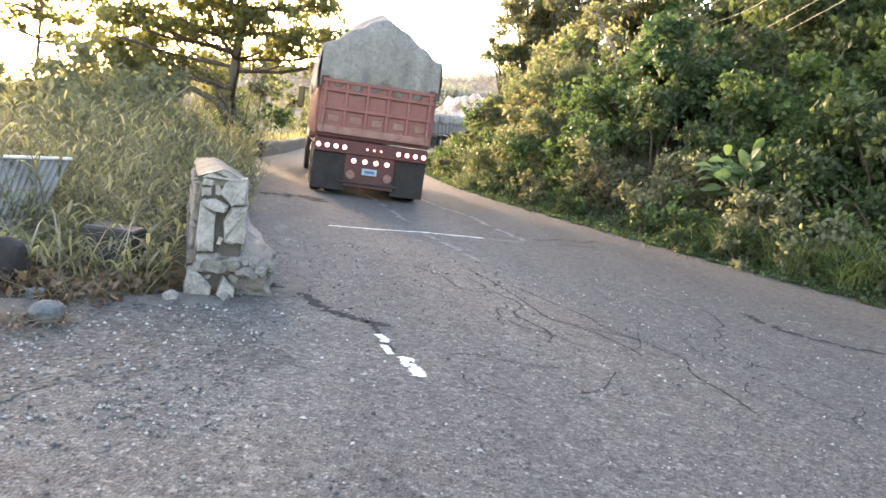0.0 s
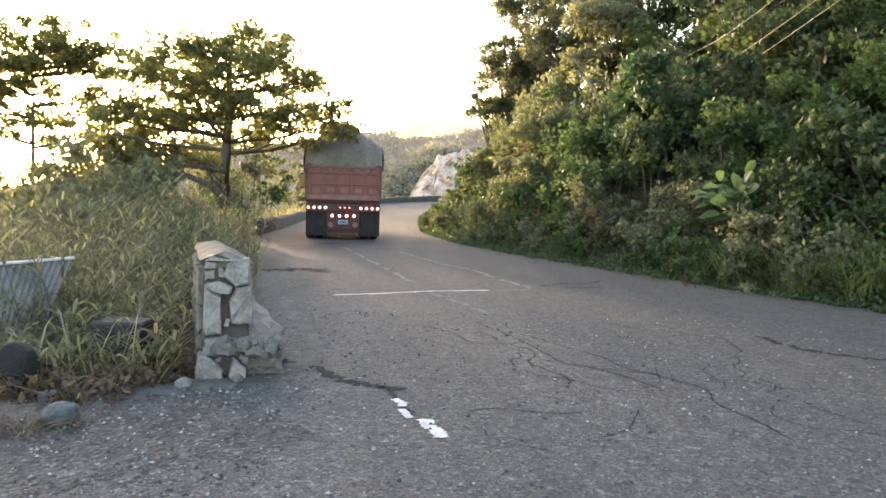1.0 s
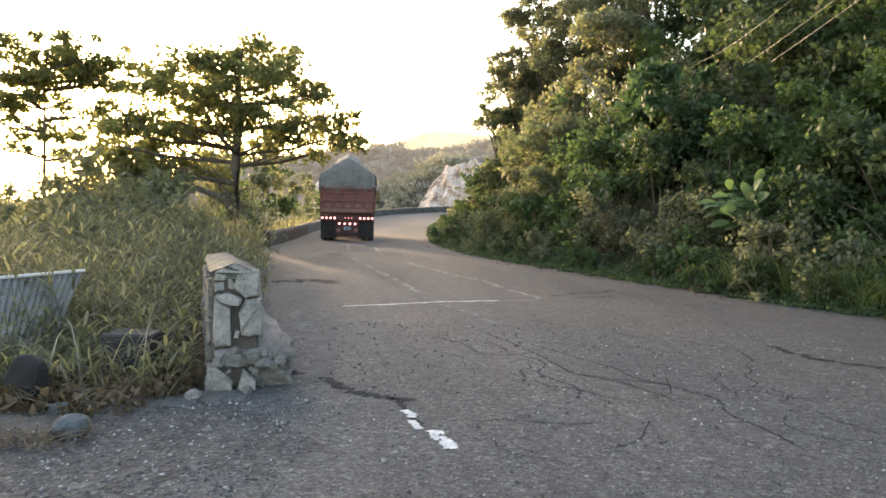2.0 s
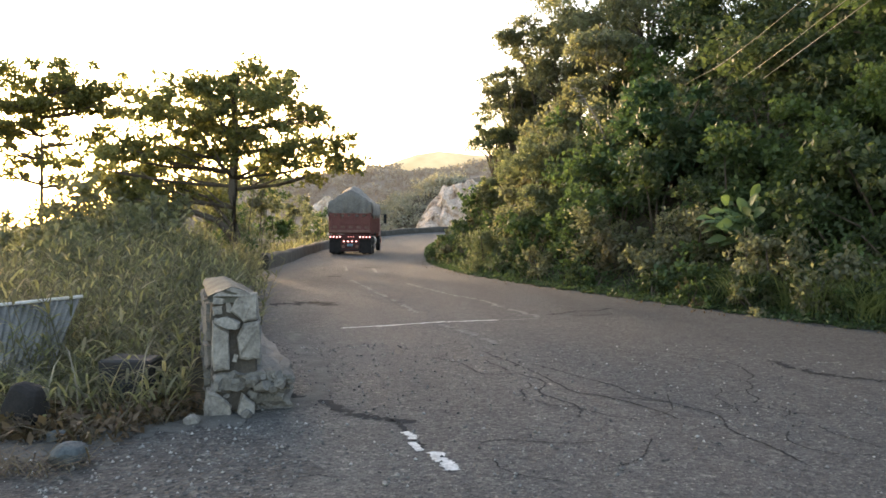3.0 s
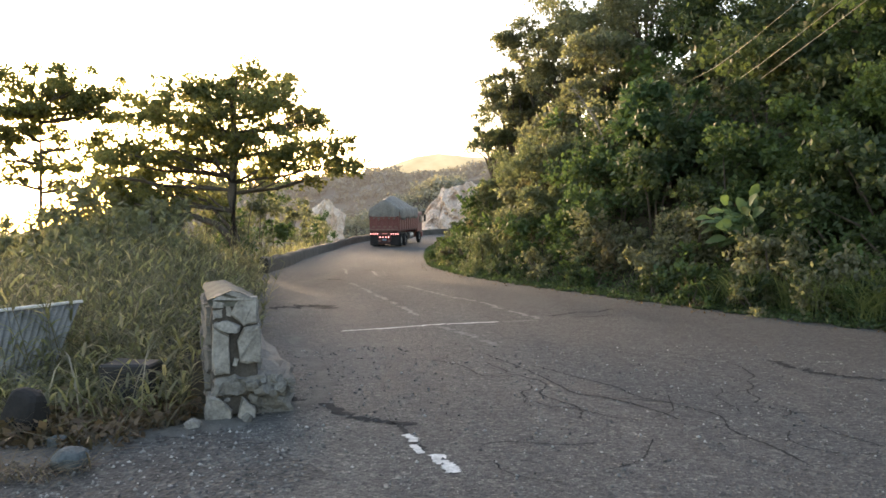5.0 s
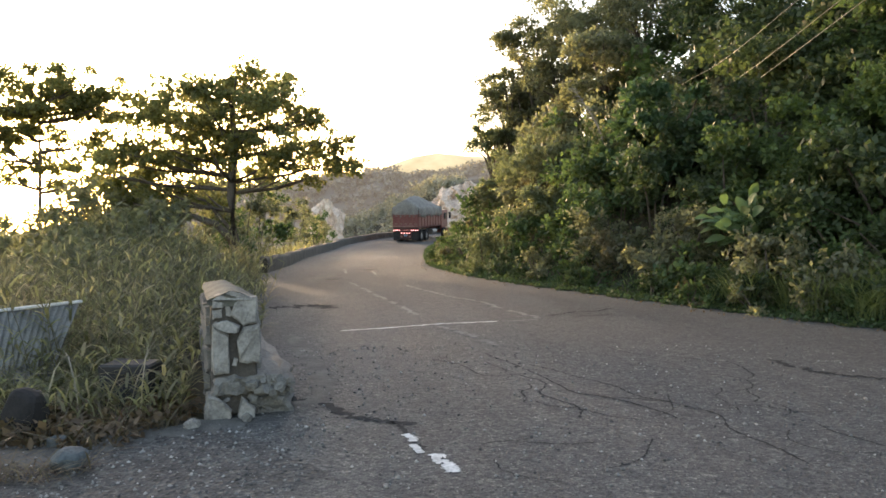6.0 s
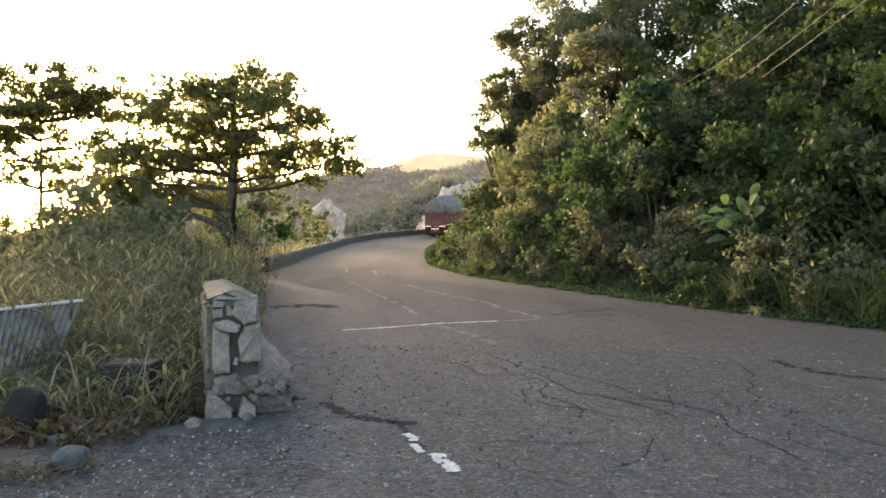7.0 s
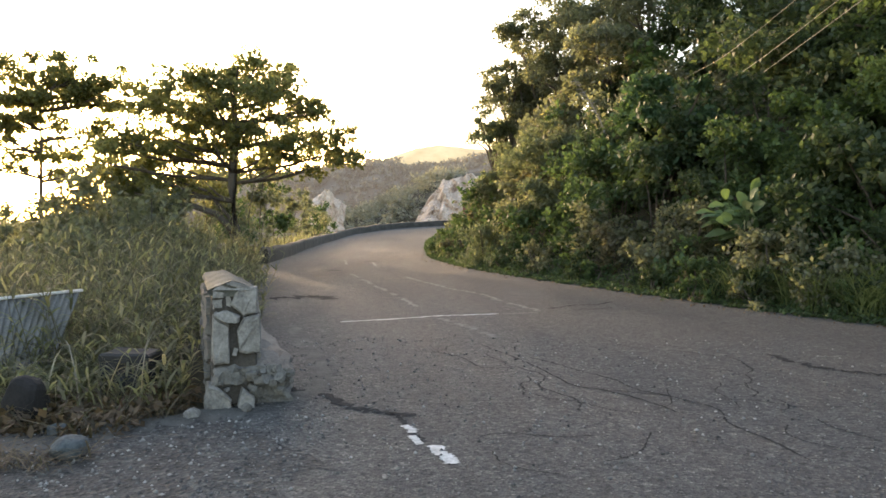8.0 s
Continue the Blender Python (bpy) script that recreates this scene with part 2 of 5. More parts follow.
def array_mesh(name, verts, faces, material, parent=None, smooth=False):
    """A mesh object from numpy arrays; faces all of one length."""
    me = bpy.data.meshes.new(name)
    nf, k = faces.shape
    me.vertices.add(len(verts))
    me.vertices.foreach_set("co", np.ascontiguousarray(verts, np.float32).ravel())
    me.loops.add(nf * k)
    me.loops.foreach_set("vertex_index", np.ascontiguousarray(faces, np.int32).ravel())
    me.polygons.add(nf)
    me.polygons.foreach_set("loop_start", np.arange(0, nf * k, k, dtype=np.int32))
    if smooth:
        me.polygons.foreach_set("use_smooth", np.ones(nf, bool))
    me.update(calc_edges=True)
    me.materials.append(material)
    ob = new(name, me)
    if parent is not None:
        ob.parent = parent
    return ob


def unit(v):
    return v / (np.linalg.norm(v, axis=-1, keepdims=True) + 1e-9)


def leaf_arrays(rng, centres, size, up=0.5, length=1.6, droop=0.0, along=None):
    """Folded four-sided leaves at the centres: vertices and faces."""
    n = len(centres)
    d = unit(rng.normal(size=(n, 3)) if along is None else along + rng.normal(size=(n, 3)) * 0.5)
    d[:, 2] -= droop
    d = unit(d)
    nm = rng.normal(size=(n, 3))
    nm[:, 2] = np.abs(nm[:, 2]) + up
    side = unit(np.cross(d, nm))
    lift = unit(np.cross(side, d))
    s = (size * rng.uniform(0.6, 1.35, n))[:, None]
    a = centres - d * s * length * 0.5
    c = centres + d * s * length * 0.5
    mid = centres + lift * s * -0.12
    l, r = centres - side * s * 0.5 + lift * s * 0.1, centres + side * s * 0.5 + lift * s * 0.1
    v = np.stack([a, l, c, r], 1).reshape(-1, 3)
    i = np.arange(n)[:, None] * 4
    f = np.concatenate([np.hstack([i, i + 1, i + 2]), np.hstack([i, i + 2, i + 3])])
    return v, f


def clump_points(rng, blobs, n, spray=13):
    """Leaf places and directions: sprays of leaves along twigs that stand out of uneven ellipsoid clumps (x, y, z, rx, ry, rz)."""
    w = np.array([b[3] * b[4] + b[3] * b[5] + b[4] * b[5] for b in blobs])
    twigs = max(10, n // spray)
    b = np.array(blobs)[rng.choice(len(blobs), twigs, p=w / w.sum())]
    d = unit(rng.normal(size=(twigs, 3)) + np.array([0, 0, 0.25]))
    lump = 1 + 0.25 * np.sin(d[:, :1] * 7 + b[:, :1] * 3) * np.cos(d[:, 2:] * 6 + b[:, 1:2] * 5)
    reach = rng.uniform(0.7, 1.18, (twigs, 1)) * lump
    tip = b[:, :3] + d * b[:, 3:] * reach
    bend = rng.normal(size=(twigs, 3)) * 0.35
    root = b[:, :3] + (d + bend) * b[:, 3:] * reach * 0.4
    k = rng.integers(0, twigs, n)
    t = rng.uniform(0.1, 1.05, (n, 1))
    along = unit(tip - root)[k]
    spread = (b[:, 3:].mean(axis=1) * 0.17)[k][:, None]
    off = rng.normal(size=(n, 3)) * spread
    off[:, 2] -= 0.3 * spread[:, 0]
    return root[k] + (tip - root)[k] * t + off, unit(along + unit(off) * 0.9)


def curve_through(points, steps):
    """A smooth line through points, steps per span."""
    p = np.array(points, float)
    p = np.vstack([2 * p[0] - p[1], p, 2 * p[-1] - p[-2]])
    out = []
    for i in range(1, len(p) - 2):
        for k in range(steps):
            t = k / steps
            out.append(0.5 * ((2 * p[i]) + (p[i + 1] - p[i - 1]) * t + (2 * p[i - 1] - 5 * p[i] + 4 * p[i + 1] - p[i + 2]) * t * t
                              + (3 * p[i] - p[i - 1] - 3 * p[i + 1] + p[i + 2]) * t ** 3))
    out.append(p[-2])
    return np.array(out)


# ---------------------------------------------------------------- the lie of the land
def road_z(y):
    return np.interp(y, [0, 22, 28, 36, 48, 57, 63, 69, 76, 84, 100], [0, 0, -0.07, -0.24, -0.25, -0.18, 0.0, 0.2, 0.52, 0.9, 1.4])


ROAD_LEFT = [(-20, -22), (-13, -8), (-9, 2), (-4.2, 5.0), (-1.75, 6.4), (-3.1, 11), (-4.2, 16), (-5.7, 23), (-6.5, 30), (-7.7, 42),
             (-8.2, 55), (-7.4, 68), (-3.2, 78), (6, 86), (16, 92), (40, 102)]
ROAD_RIGHT = [(24, -20), (17, -6), (12.5, 3), (9.5, 7.5), (6.8, 11.8), (4.5, 16.2), (1.9, 22), (0.5, 28), (-0.3, 36), (-0.75, 48),
              (-0.75, 60), (0.6, 67), (4.5, 73), (12, 78), (20, 84), (42, 93)]
LEFT_LINE, RIGHT_LINE = curve_through(ROAD_LEFT, 8), curve_through(ROAD_RIGHT, 8)


def side_distance(x, y, line):
    """Signed distance to a line: positive to its right."""
    p = np.stack([x, y], -1)
    best = np.full(x.shape, 1e9)
    sign = np.ones(x.shape)
    for a, b in zip(line[:-1], line[1:]):
        ab = b - a
        t = np.clip(((p - a) @ ab) / (ab @ ab), 0, 1)
        q = p - (a + t[..., None] * ab)
        d = np.hypot(q[..., 0], q[..., 1])
        near = d < best
        best = np.where(near, d, best)
        sign = np.where(near, np.where(ab[0] * q[..., 1] - ab[1] * q[..., 0] < 0, 1.0, -1.0), sign)
    return best * sign


def land_z(x, y):
    x, y = np.asarray(x, float), np.asarray(y, float)
    dr, dl = side_distance(x, y, RIGHT_LINE), -side_distance(x, y, LEFT_LINE)
    z = road_z(y) - 0.03
    up = np.interp(dr, [0.1, 0.8, 2.5, 6, 12, 20, 60, 200], [0, 0.25, 1.6, 4.6, 9.5, 13, 19, 26])
    down = np.interp(dl, [0.4, 2.5, 5, 12, 40, 120, 400], [0, 0.15, 0.7, 4.0, 14, 20, 22])
    up = up * np.interp(y, [36, 46, 66, 90], [1, 0.5, 0.4, 1])
    return z + np.where(dr > 0, up, 0) - np.where(dl > 0, down, 0)


def ground_at(x, y):
    return float(land_z(np.array([x]), np.array([y]))[0])


def build_ground():
    u = np.linspace(-1, 1, 150)
    gx = np.sinh(u * 6.2) / np.sinh(6.2) * 3000
    gx = np.sort(np.concatenate([gx[np.abs(gx) > 26], np.linspace(-26, 26, 84)]))
    gy = np.sort(np.concatenate([gx[np.abs(gx) > 26], np.linspace(-26, 110, 150)]))
    gy = np.unique(np.concatenate([gy[(gy < -25)], np.linspace(-25, 110, 150), gy[gy > 111]]))
    X, Y = np.meshgrid(gx, gy)
    Z = land_z(X, Y)
    far = np.hypot(X, Y)
    Z = np.where(far > 150, np.minimum(Z, 8) * np.clip((700 - far) / 550, 0, 1) - 20 * np.clip((far - 150) / 550, 0, 1), Z)
    nx, ny = len(gx), len(gy)
    i = (np.arange(ny - 1)[:, None] * nx + np.arange(nx - 1)).ravel()[:, None]
    f = np.hstack([i, i + 1, i + nx + 1, i + nx])
    ob = array_mesh("ground", np.stack([X, Y, Z], -1).reshape(-1, 3), f, LITTER, smooth=True)
    tagged(ob, "dark earth bank and slope littered with dead leaves", "ground", kind="structure")


def build_road():
    n, cross = len(LEFT_LINE), 14
    t = np.linspace(0, 1, cross)[None, :, None]
    P = LEFT_LINE[:, None] * (1 - t) + RIGHT_LINE[:, None] * t
    z = road_z(P[..., 1])
    V = np.concatenate([P, z[..., None]], -1).reshape(-1, 3)
    i = (np.arange(n - 1)[:, None] * cross + np.arange(cross - 1)).ravel()[:, None]
    ob = array_mesh("road", V, np.hstack([i, i + 1, i + cross + 1, i + cross]), ASPHALT, smooth=True)
    tagged(ob, "worn grey asphalt road, cracked and bending right", "road", kind="structure")


build_ground()
build_road()


# ---------------------------------------------------------------- parapet, far guard wall, cliffs, hills
def roughen(bm, amount, scale=3.0, seed=0):
    for v in bm.verts:
        v.co += noise.noise_vector(v.co * scale + Vector((seed * 7.3, seed * 3.1, 0))) * amount


def stone(w, h, d, seed, cut=0.22):
    """One dressed stone, centred, with knocked-off corners."""
    rnd = random.Random(seed)
    bm = bmesh.new()
    bmesh.ops.create_cube(bm, size=1)
    bmesh.ops.subdivide_edges(bm, edges=bm.edges[:], cuts=2, use_grid_fill=True)
    for v in bm.verts:
        c = v.co * 2
        k = abs(c.x) * abs(c.z)
        v.co.x *= w * (1 - cut * k * rnd.uniform(0.2, 1))
        v.co.z *= h * (1 - cut * k * rnd.uniform(0.2, 1))
        v.co.y *= d
    roughen(bm, 0.05 * min(w, h) / 0.3, 5, seed)
    roughen(bm, 0.035 * min(w, h) / 0.3, 14, seed + 1)
    return bm


def build_parapet():
    """The broken stone end of a roadside parapet, running away from the lens."""
    wall = thing("parapet_wall", "broken rubble stone parapet with a pale rounded concrete cap", "wall", at=(-1.74, 6.30, 0), rz=19)
    W, L = 0.40, 1.7
    bm = bmesh.new()
    box(-W / 2 + 0.01, W / 2 - 0.02, 0.0, L, 0.0, 0.97, 0.02, bm)
    bmesh.ops.subdivide_edges(bm, edges=bm.edges[:], cuts=5, use_grid_fill=True)
    roughen(bm, 0.03, 4, 2)
    part("mortar_core", bm, MORTAR, wall, "dark crumbling mortar core")
    bm = bmesh.new()
    prof = [(-0.205, 0.945), (-0.22, 0.985), (-0.19, 1.01), (-0.1, 1.045), (-0.03, 1.065), (0.04, 1.045), (0.12, 1.005), (0.18, 0.975), (0.205, 0.955), (0.17, 0.94)]
    rings = []
    for k in range(13):
        q = k / 12
        # the cap is broken off slantwise behind
        rings.append([bm.verts.new((x, -0.03 + q * (L + 0.05 - max(0, x + 0.2) * 2.0 * q) + 0.03 * math.sin(x * 17 + k), z)) for x, z in prof])
    for a, b in zip(rings, rings[1:]):
        for j in range(len(prof) - 1):
            bm.faces.new((a[j], a[j + 1], b[j + 1], b[j]))
        bm.faces.new((a[-1], a[0], b[0], b[-1]))
    bm.faces.new(rings[0])
    bm.faces.new(rings[-1][::-1])
    roughen(bm, 0.022, 5, 4)
    roughen(bm, 0.02, 13, 5)
    part("cap", bm, MOSSY, wall, "weathered concrete cap with a sloping top", True)
    # stones of the end face: outlines in x and z, and how far each stands proud
    for k, (outline, out) in enumerate([
            ([(0.03, 1.0), (0.178, 1.005), (0.178, 0.79), (0.07, 0.772), (-0.035, 0.862)], 0.05),
            ([(0.066, 0.755), (0.198, 0.768), (0.205, 0.45), (0.035, 0.462), (0.02, 0.64)], 0.06),
            ([(-0.185, 0.78), (-0.05, 0.69), (-0.048, 0.375), (-0.178, 0.375)], 0.055),
            ([(-0.17, 0.80), (-0.06, 0.812), (0.04, 0.76), (0.03, 0.715), (-0.06, 0.712), (-0.165, 0.77)], 0.075),
            ([(-0.185, 0.985), (-0.09, 0.975), (-0.09, 0.935), (-0.185, 0.93)], 0.035),
            ([(-0.18, 0.90), (-0.10, 0.905), (-0.10, 0.835), (-0.18, 0.83)], 0.02),
            ([(-0.065, 0.96), (-0.01, 0.96), (-0.03, 0.84), (-0.075, 0.845)], 0.012),
            ([(-0.19, 0.985), (-0.12, 1.03), (-0.03, 1.06), (0.10, 1.02), (0.19, 0.975)], 0.055),
            ([(-0.005, 0.49), (0.03, 0.485), (0.02, 0.43), (-0.02, 0.44)], 0.03),
            ([(-0.25, 0.02), (-0.225, 0.2), (-0.16, 0.19), (-0.03, 0.07), (-0.05, 0.0), (-0.24, -0.02)], 0.085),
            ([(0.02, 0.02), (0.055, 0.165), (0.16, 0.06), (0.15, -0.01), (0.03, -0.02)], 0.10)]):
        rnd = random.Random(k)
        cx, cz = sum(p[0] for p in outline) / len(outline), sum(p[1] for p in outline) / len(outline)
        outline = [(cx + (x - cx) * 1.03, cz + (z - cz) * 1.02) for x, z in outline]
        bm = bmesh.new()
        back = [bm.verts.new((x, 0.12, z)) for x, z in outline]
        rim = [bm.verts.new((x, 0.012 - out, z)) for x, z in outline]
        inner = [bm.verts.new((cx + (x - cx) * 0.86, -out - rnd.uniform(0.0, 0.014), cz + (z - cz) * 0.9)) for x, z in outline]
        m = len(outline)
        for j in range(m):
            i = (j + 1) % m
            bm.faces.new((back[j], back[i], rim[i], rim[j]))
            bm.faces.new((rim[j], rim[i], inner[i], inner[j]))
        bm.faces.new(inner)
        bm.faces.new(back[::-1])
        bmesh.ops.triangulate(bm, faces=bm.faces[:])
        bmesh.ops.subdivide_edges(bm, edges=[e for e in bm.edges if e.calc_length() > 0.06], cuts=2)
        roughen(bm, 0.016, 9, k)
        roughen(bm, 0.012, 30, k + 4)
        bmesh.ops.recalc_face_normals(bm, faces=bm.faces[:])
        part("stone", bm, STONE, wall)
    # stones of the two long faces; the left face's shade is painted with darker concrete
    rnd = random.Random(5)
    for sx in (-1, 1):
        z = 0.13
        while z < 0.76:
            h = rnd.uniform(0.16, 0.24)
            y = 0.2
            while y < L - 0.15:
                w = rnd.uniform(0.22, 0.42)
                ob = part("stone", stone(w * 0.93, h * 0.92, 0.12, int(y * 100) + int(z * 50), 0.25), STONE if sx > 0 else CONCRETE_AND_SHADE, wall)
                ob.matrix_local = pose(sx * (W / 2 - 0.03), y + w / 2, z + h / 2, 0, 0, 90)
                y += w
            z += h
    # broken footing: a rough concrete ledge along the road side
    bm = bmesh.new()
    box(-0.2, 0.56, -0.05, 3.6, -0.05, 0.34, 0.02, bm)
    bmesh.ops.subdivide_edges(bm, edges=[e for e in bm.edges if e.calc_length() > 0.1], cuts=14, use_grid_fill=True)
    for v in bm.verts:
        if v.co.x > 0.2:
            v.co.z -= 0.18 * (v.co.x - 0.2) * (v.co.z > 0.1)
        if v.co.x > 0.3:
            v.co.x -= 0.10 * max(0, 1 - v.co.y / 0.4) + 0.02 * v.co.y
        if v.co.y < 0.0 and v.co.z < 0.2:
            v.co.y += 0.07
    roughen(bm, 0.05, 6, 6)
    roughen(bm, 0.04, 17, 8)
    part("footing", bm, CONCRETE_AND_SHADE, wall, "crumbling concrete footing ledge")
    for k in range(26):
        w = rnd.uniform(0.03, 0.10)
        ob = part("rubble", stone(w, w * rnd.uniform(0.6, 0.9), w, 60 + k, 0.4), CONCRETE_AND_SHADE, wall)
        ob.matrix_local = pose(rnd.uniform(-0.16, 0.48), -0.05 + rnd.uniform(-0.04, 0.05), rnd.uniform(0.12, 0.31), rnd.uniform(-30, 30), rnd.uniform(-30, 30), rnd.uniform(0, 90))


def loose_stone(name, at, size, material, label, seed, flat=0.6, round_=False):
    bm = bmesh.new()
    bmesh.ops.create_icosphere(bm, subdivisions=3 if round_ else 1, radius=1)
    roughen(bm, 0.14 if round_ else 0.5, 1.3, seed + 20)
    if not round_:
        bmesh.ops.bevel(bm, geom=bm.edges[:], offset=0.07, segments=1, affect="EDGES")
    for v in bm.verts:
        v.co = Vector((v.co.x * size[0], v.co.y * size[1], v.co.z * size[2]))
    roughen(bm, min(size) * (0.08 if round_ else 0.25), 2.0 / max(size), seed)
    zlow = min(v.co.z for v in bm.verts)
    for v in bm.verts:
        v.co.z = max(v.co.z, zlow * flat)
    zlow = min(v.co.z for v in bm.verts)
    for v in bm.verts:
        v.co.z -= zlow
    ob = part(name, bm, material)
    ob.matrix_world = pose(*at, 0, 0, seed * 37)
    tagged(ob, label, "rock", "loose stones by the road")
    return ob


def build_guard_wall():
    """Low wall along the outside of the bend."""
    i0 = 8 * 8 - 3
    line = LEFT_LINE[i0:]
    n = len(line)
    tan = np.gradient(line, axis=0)
    nrm = unit(np.stack([-tan[:, 1], tan[:, 0]], -1))
    wall = thing("guard_wall", "low dark weathered concrete guard wall along the bend", "wall", kind="structure")
    V = []
    for k in range(n):
        z = road_z(line[k, 1])
        h = 0.52 + 0.03 * math.sin(k * 1.7)
        for off, dz in ((0.05, -0.4), (0.05, h - 0.1), (0.10, h), (0.36, h + 0.02), (0.42, h - 0.1), (0.42, -1.2)):
            V.append((*(line[k] + nrm[k] * off), z + dz))
    V = np.array(V)
    m = 6
    i = (np.arange(n - 1)[:, None] * m + np.arange(m - 1)).ravel()[:, None]
    array_mesh("wall_body", V, np.hstack([i, i + m, i + m + 1, i + 1]), GUARD, wall)
    array_mesh("wall_end", V[:6], np.array([[0, 1, 2, 3, 4, 5]]), GUARD, wall)


def build_cliff(name, x0, x1, y, depth, z0, z1, seed, lean, foot, rise=2.6, fall=0.0):
    nx, nz = 80, 56
    k = max(0.5, min(1.0, (x1 - x0) / 16))
    bm = bmesh.new()
    grid = []
    for j in range(nz + 1):
        v = j / nz
        row = []
        for i in range(nx + 1):
            u = i / nx
            top = z1 * (0.85 + 0.16 * k * noise.noise((u * 5, seed, 0)) + 0.1 * k * noise.noise((u * 17, seed, 4))) * (foot + (1 - foot) * min(1, u * rise)) * (1 - fall * max(0.0, u - 0.45) / 0.55)
            p = Vector((x0 + (x1 - x0) * u, y + depth * v ** 1.4 + lean * u, z0 + (top - z0) * v))
            wide = u * (x1 - x0) / 20
            g = abs(noise.noise(Vector((wide * 9 + v * 2, v * 2.0, seed)))) * 3.0 + noise.noise(Vector((wide * 24, v * 6, seed + 3))) * 1.3 + noise.noise(Vector((wide * 60, v * 22, seed + 5))) * 0.7
            p.y += g * 1.3 * k
            p.x += noise.noise(Vector((u * 6, v * 6, seed + 9))) * 0.8 * k
            row.append(bm.verts.new(p))
        grid.append(row)
    for a, b in zip(grid, grid[1:]):
        for i in range(nx):
            bm.faces.new((a[i], a[i + 1], b[i + 1], b[i]))
    ob = part(name, bm, CLIFF)
    tagged(ob, "bare pale limestone rock cut beside the road", "cliff", kind="structure")


def ridge_mesh(name, x0, x1, y0, y1, profile, material, label, nx=60, ny=16, rough=1.0, kind="structure"):
    """A hill: height along x from profile, rising from y0 to y1, then falling behind."""
    X, T = np.meshgrid(np.linspace(x0, x1, nx), np.linspace(0, 1.3, ny))
    Y = y0 + (y1 - y0) * T
    top = np.interp(X, [p[0] for p in profile], [p[1] for p in profile])
    base = -25.0
    Z = base + (top - base) * np.sin(np.clip(T, 0, 1.3) * math.pi / 2)
    bumps = np.array([noise.noise(Vector((a * 0.08, b * 0.08, 3))) for a, b in zip(X.ravel(), Y.ravel())]).reshape(X.shape)
    Z = Z + bumps * rough
    V = np.stack([X, Y, Z], -1).reshape(-1, 3)
    i = (np.arange(ny - 1)[:, None] * nx + np.arange(nx - 1)).ravel()[:, None]
    ob = array_mesh(name, V, np.hstack([i, i + 1, i + nx + 1, i + nx]), material, smooth=True)
    tagged(ob, label, "hill", kind=kind)
    return X, Y, Z


# ---------------------------------------------------------------- plants
def tree(name, label, base, trunk, limbs, blobs, leaves, size, material, seed, group=""):
    """A thing with a trunk, limbs and a crown of single leaves gathered in clumps."""
    rng = np.random.default_rng(seed)
    t = thing(name, label, "tree" if "tree" in name else "bush", group, at=base)
    if trunk:
        part("trunk", tube(*trunk, sides=9), BARK, t, smooth=True)
    for pts, rad in limbs:
        part("limb", tube(pts, rad, sides=6), BARK, t, smooth=True)
    c, d = clump_points(rng, blobs, leaves)
    v, f = leaf_arrays(rng, c, size * (0.6 if material is LEAF_PALE else 1.0), up=0.6, along=d * 0.6, length=4.0 if material is LEAF_PALE else 1.6)
    array_mesh("crown", v, f, material, t)
    return t


def shrub_blobs(rnd, r, h, n=9):
    out = []
    for k in range(n):
        a, q = rnd.uniform(0, 6.28), rnd.random() ** 0.5
        z = h * rnd.uniform(0.12, 0.85)
        w = r * (1.05 - 0.5 * z / h)
        s = r * rnd.uniform(0.28, 0.5)
        out.append((math.cos(a) * q * w, math.sin(a) * q * w, z, s, s, s * rnd.uniform(0.6, 1.0)))
    return out


def shrub(x, y, r, h, material, seed, size=0.09, density=1.0, label="", dz=0.0, n=9, category="bush"):
    rnd = random.Random(seed)
    z = ground_at(x, y) + dz
    blobs = shrub_blobs(rnd, r, h, n)
    stems = []
    for k in range(3):
        b = blobs[k]
        stems.append(([(0.06 * k, 0, -0.1), (b[0] * 0.4, b[1] * 0.4, b[2] * 0.5), b[:3]], [0.035, 0.025, 0.01]))
    leaves = int(density * 330 * r * (r + h) / (size / 0.09) ** 1.6)
    return tree("bush", label, (x, y, z), None, stems, blobs, leaves, size, material, seed, "bushes on the bank")


def blades(name, label, roots, lengths, width, material, seed, lean=0.5, curl=0.9, parent=None, turn=None, rise=1.0):
    """Grass or cane blades: bent tapering strips from roots (n, 3)."""
    rng = np.random.default_rng(seed)
    n = len(roots)
    a = rng.uniform(0, 2 * math.pi, n) if turn is None else turn
    out = np.stack([np.cos(a), np.sin(a), np.zeros(n)], -1)
    side = np.stack([-np.sin(a), np.cos(a), np.zeros(n)], -1)
    ln = rng.uniform(0.1, 1, n)[:, None] * lean
    cv = rng.uniform(0.2, 1, n)[:, None] * curl
    L = np.asarray(lengths)[:, None]
    w = width * rng.uniform(0.6, 1.3, n)[:, None]
    segs = []
    for t, k in ((0, 0.7), (0.35, 1.0), (0.7, 0.75), (1.0, 0.04)):
        p = roots + out * L * (ln * t + cv * t ** 2.5 * 0.5) + np.array([0, 0, 1.0]) * L * (t * rise - cv * 0.42 * t ** 3)
        segs += [p - side * w * k / 2, p + side * w * k / 2]
    V = np.stack(segs, 1).reshape(-1, 3)
    i = np.arange(n)[:, None] * 8
    f = np.concatenate([np.hstack([i + s, i + s + 1, i + s + 3, i + s + 2]) for s in (0, 2, 4)])
    ob = array_mesh(name, V, f, material, parent)
    if parent is None:
        tagged(ob, label, "grass", kind="stuff")
    return ob


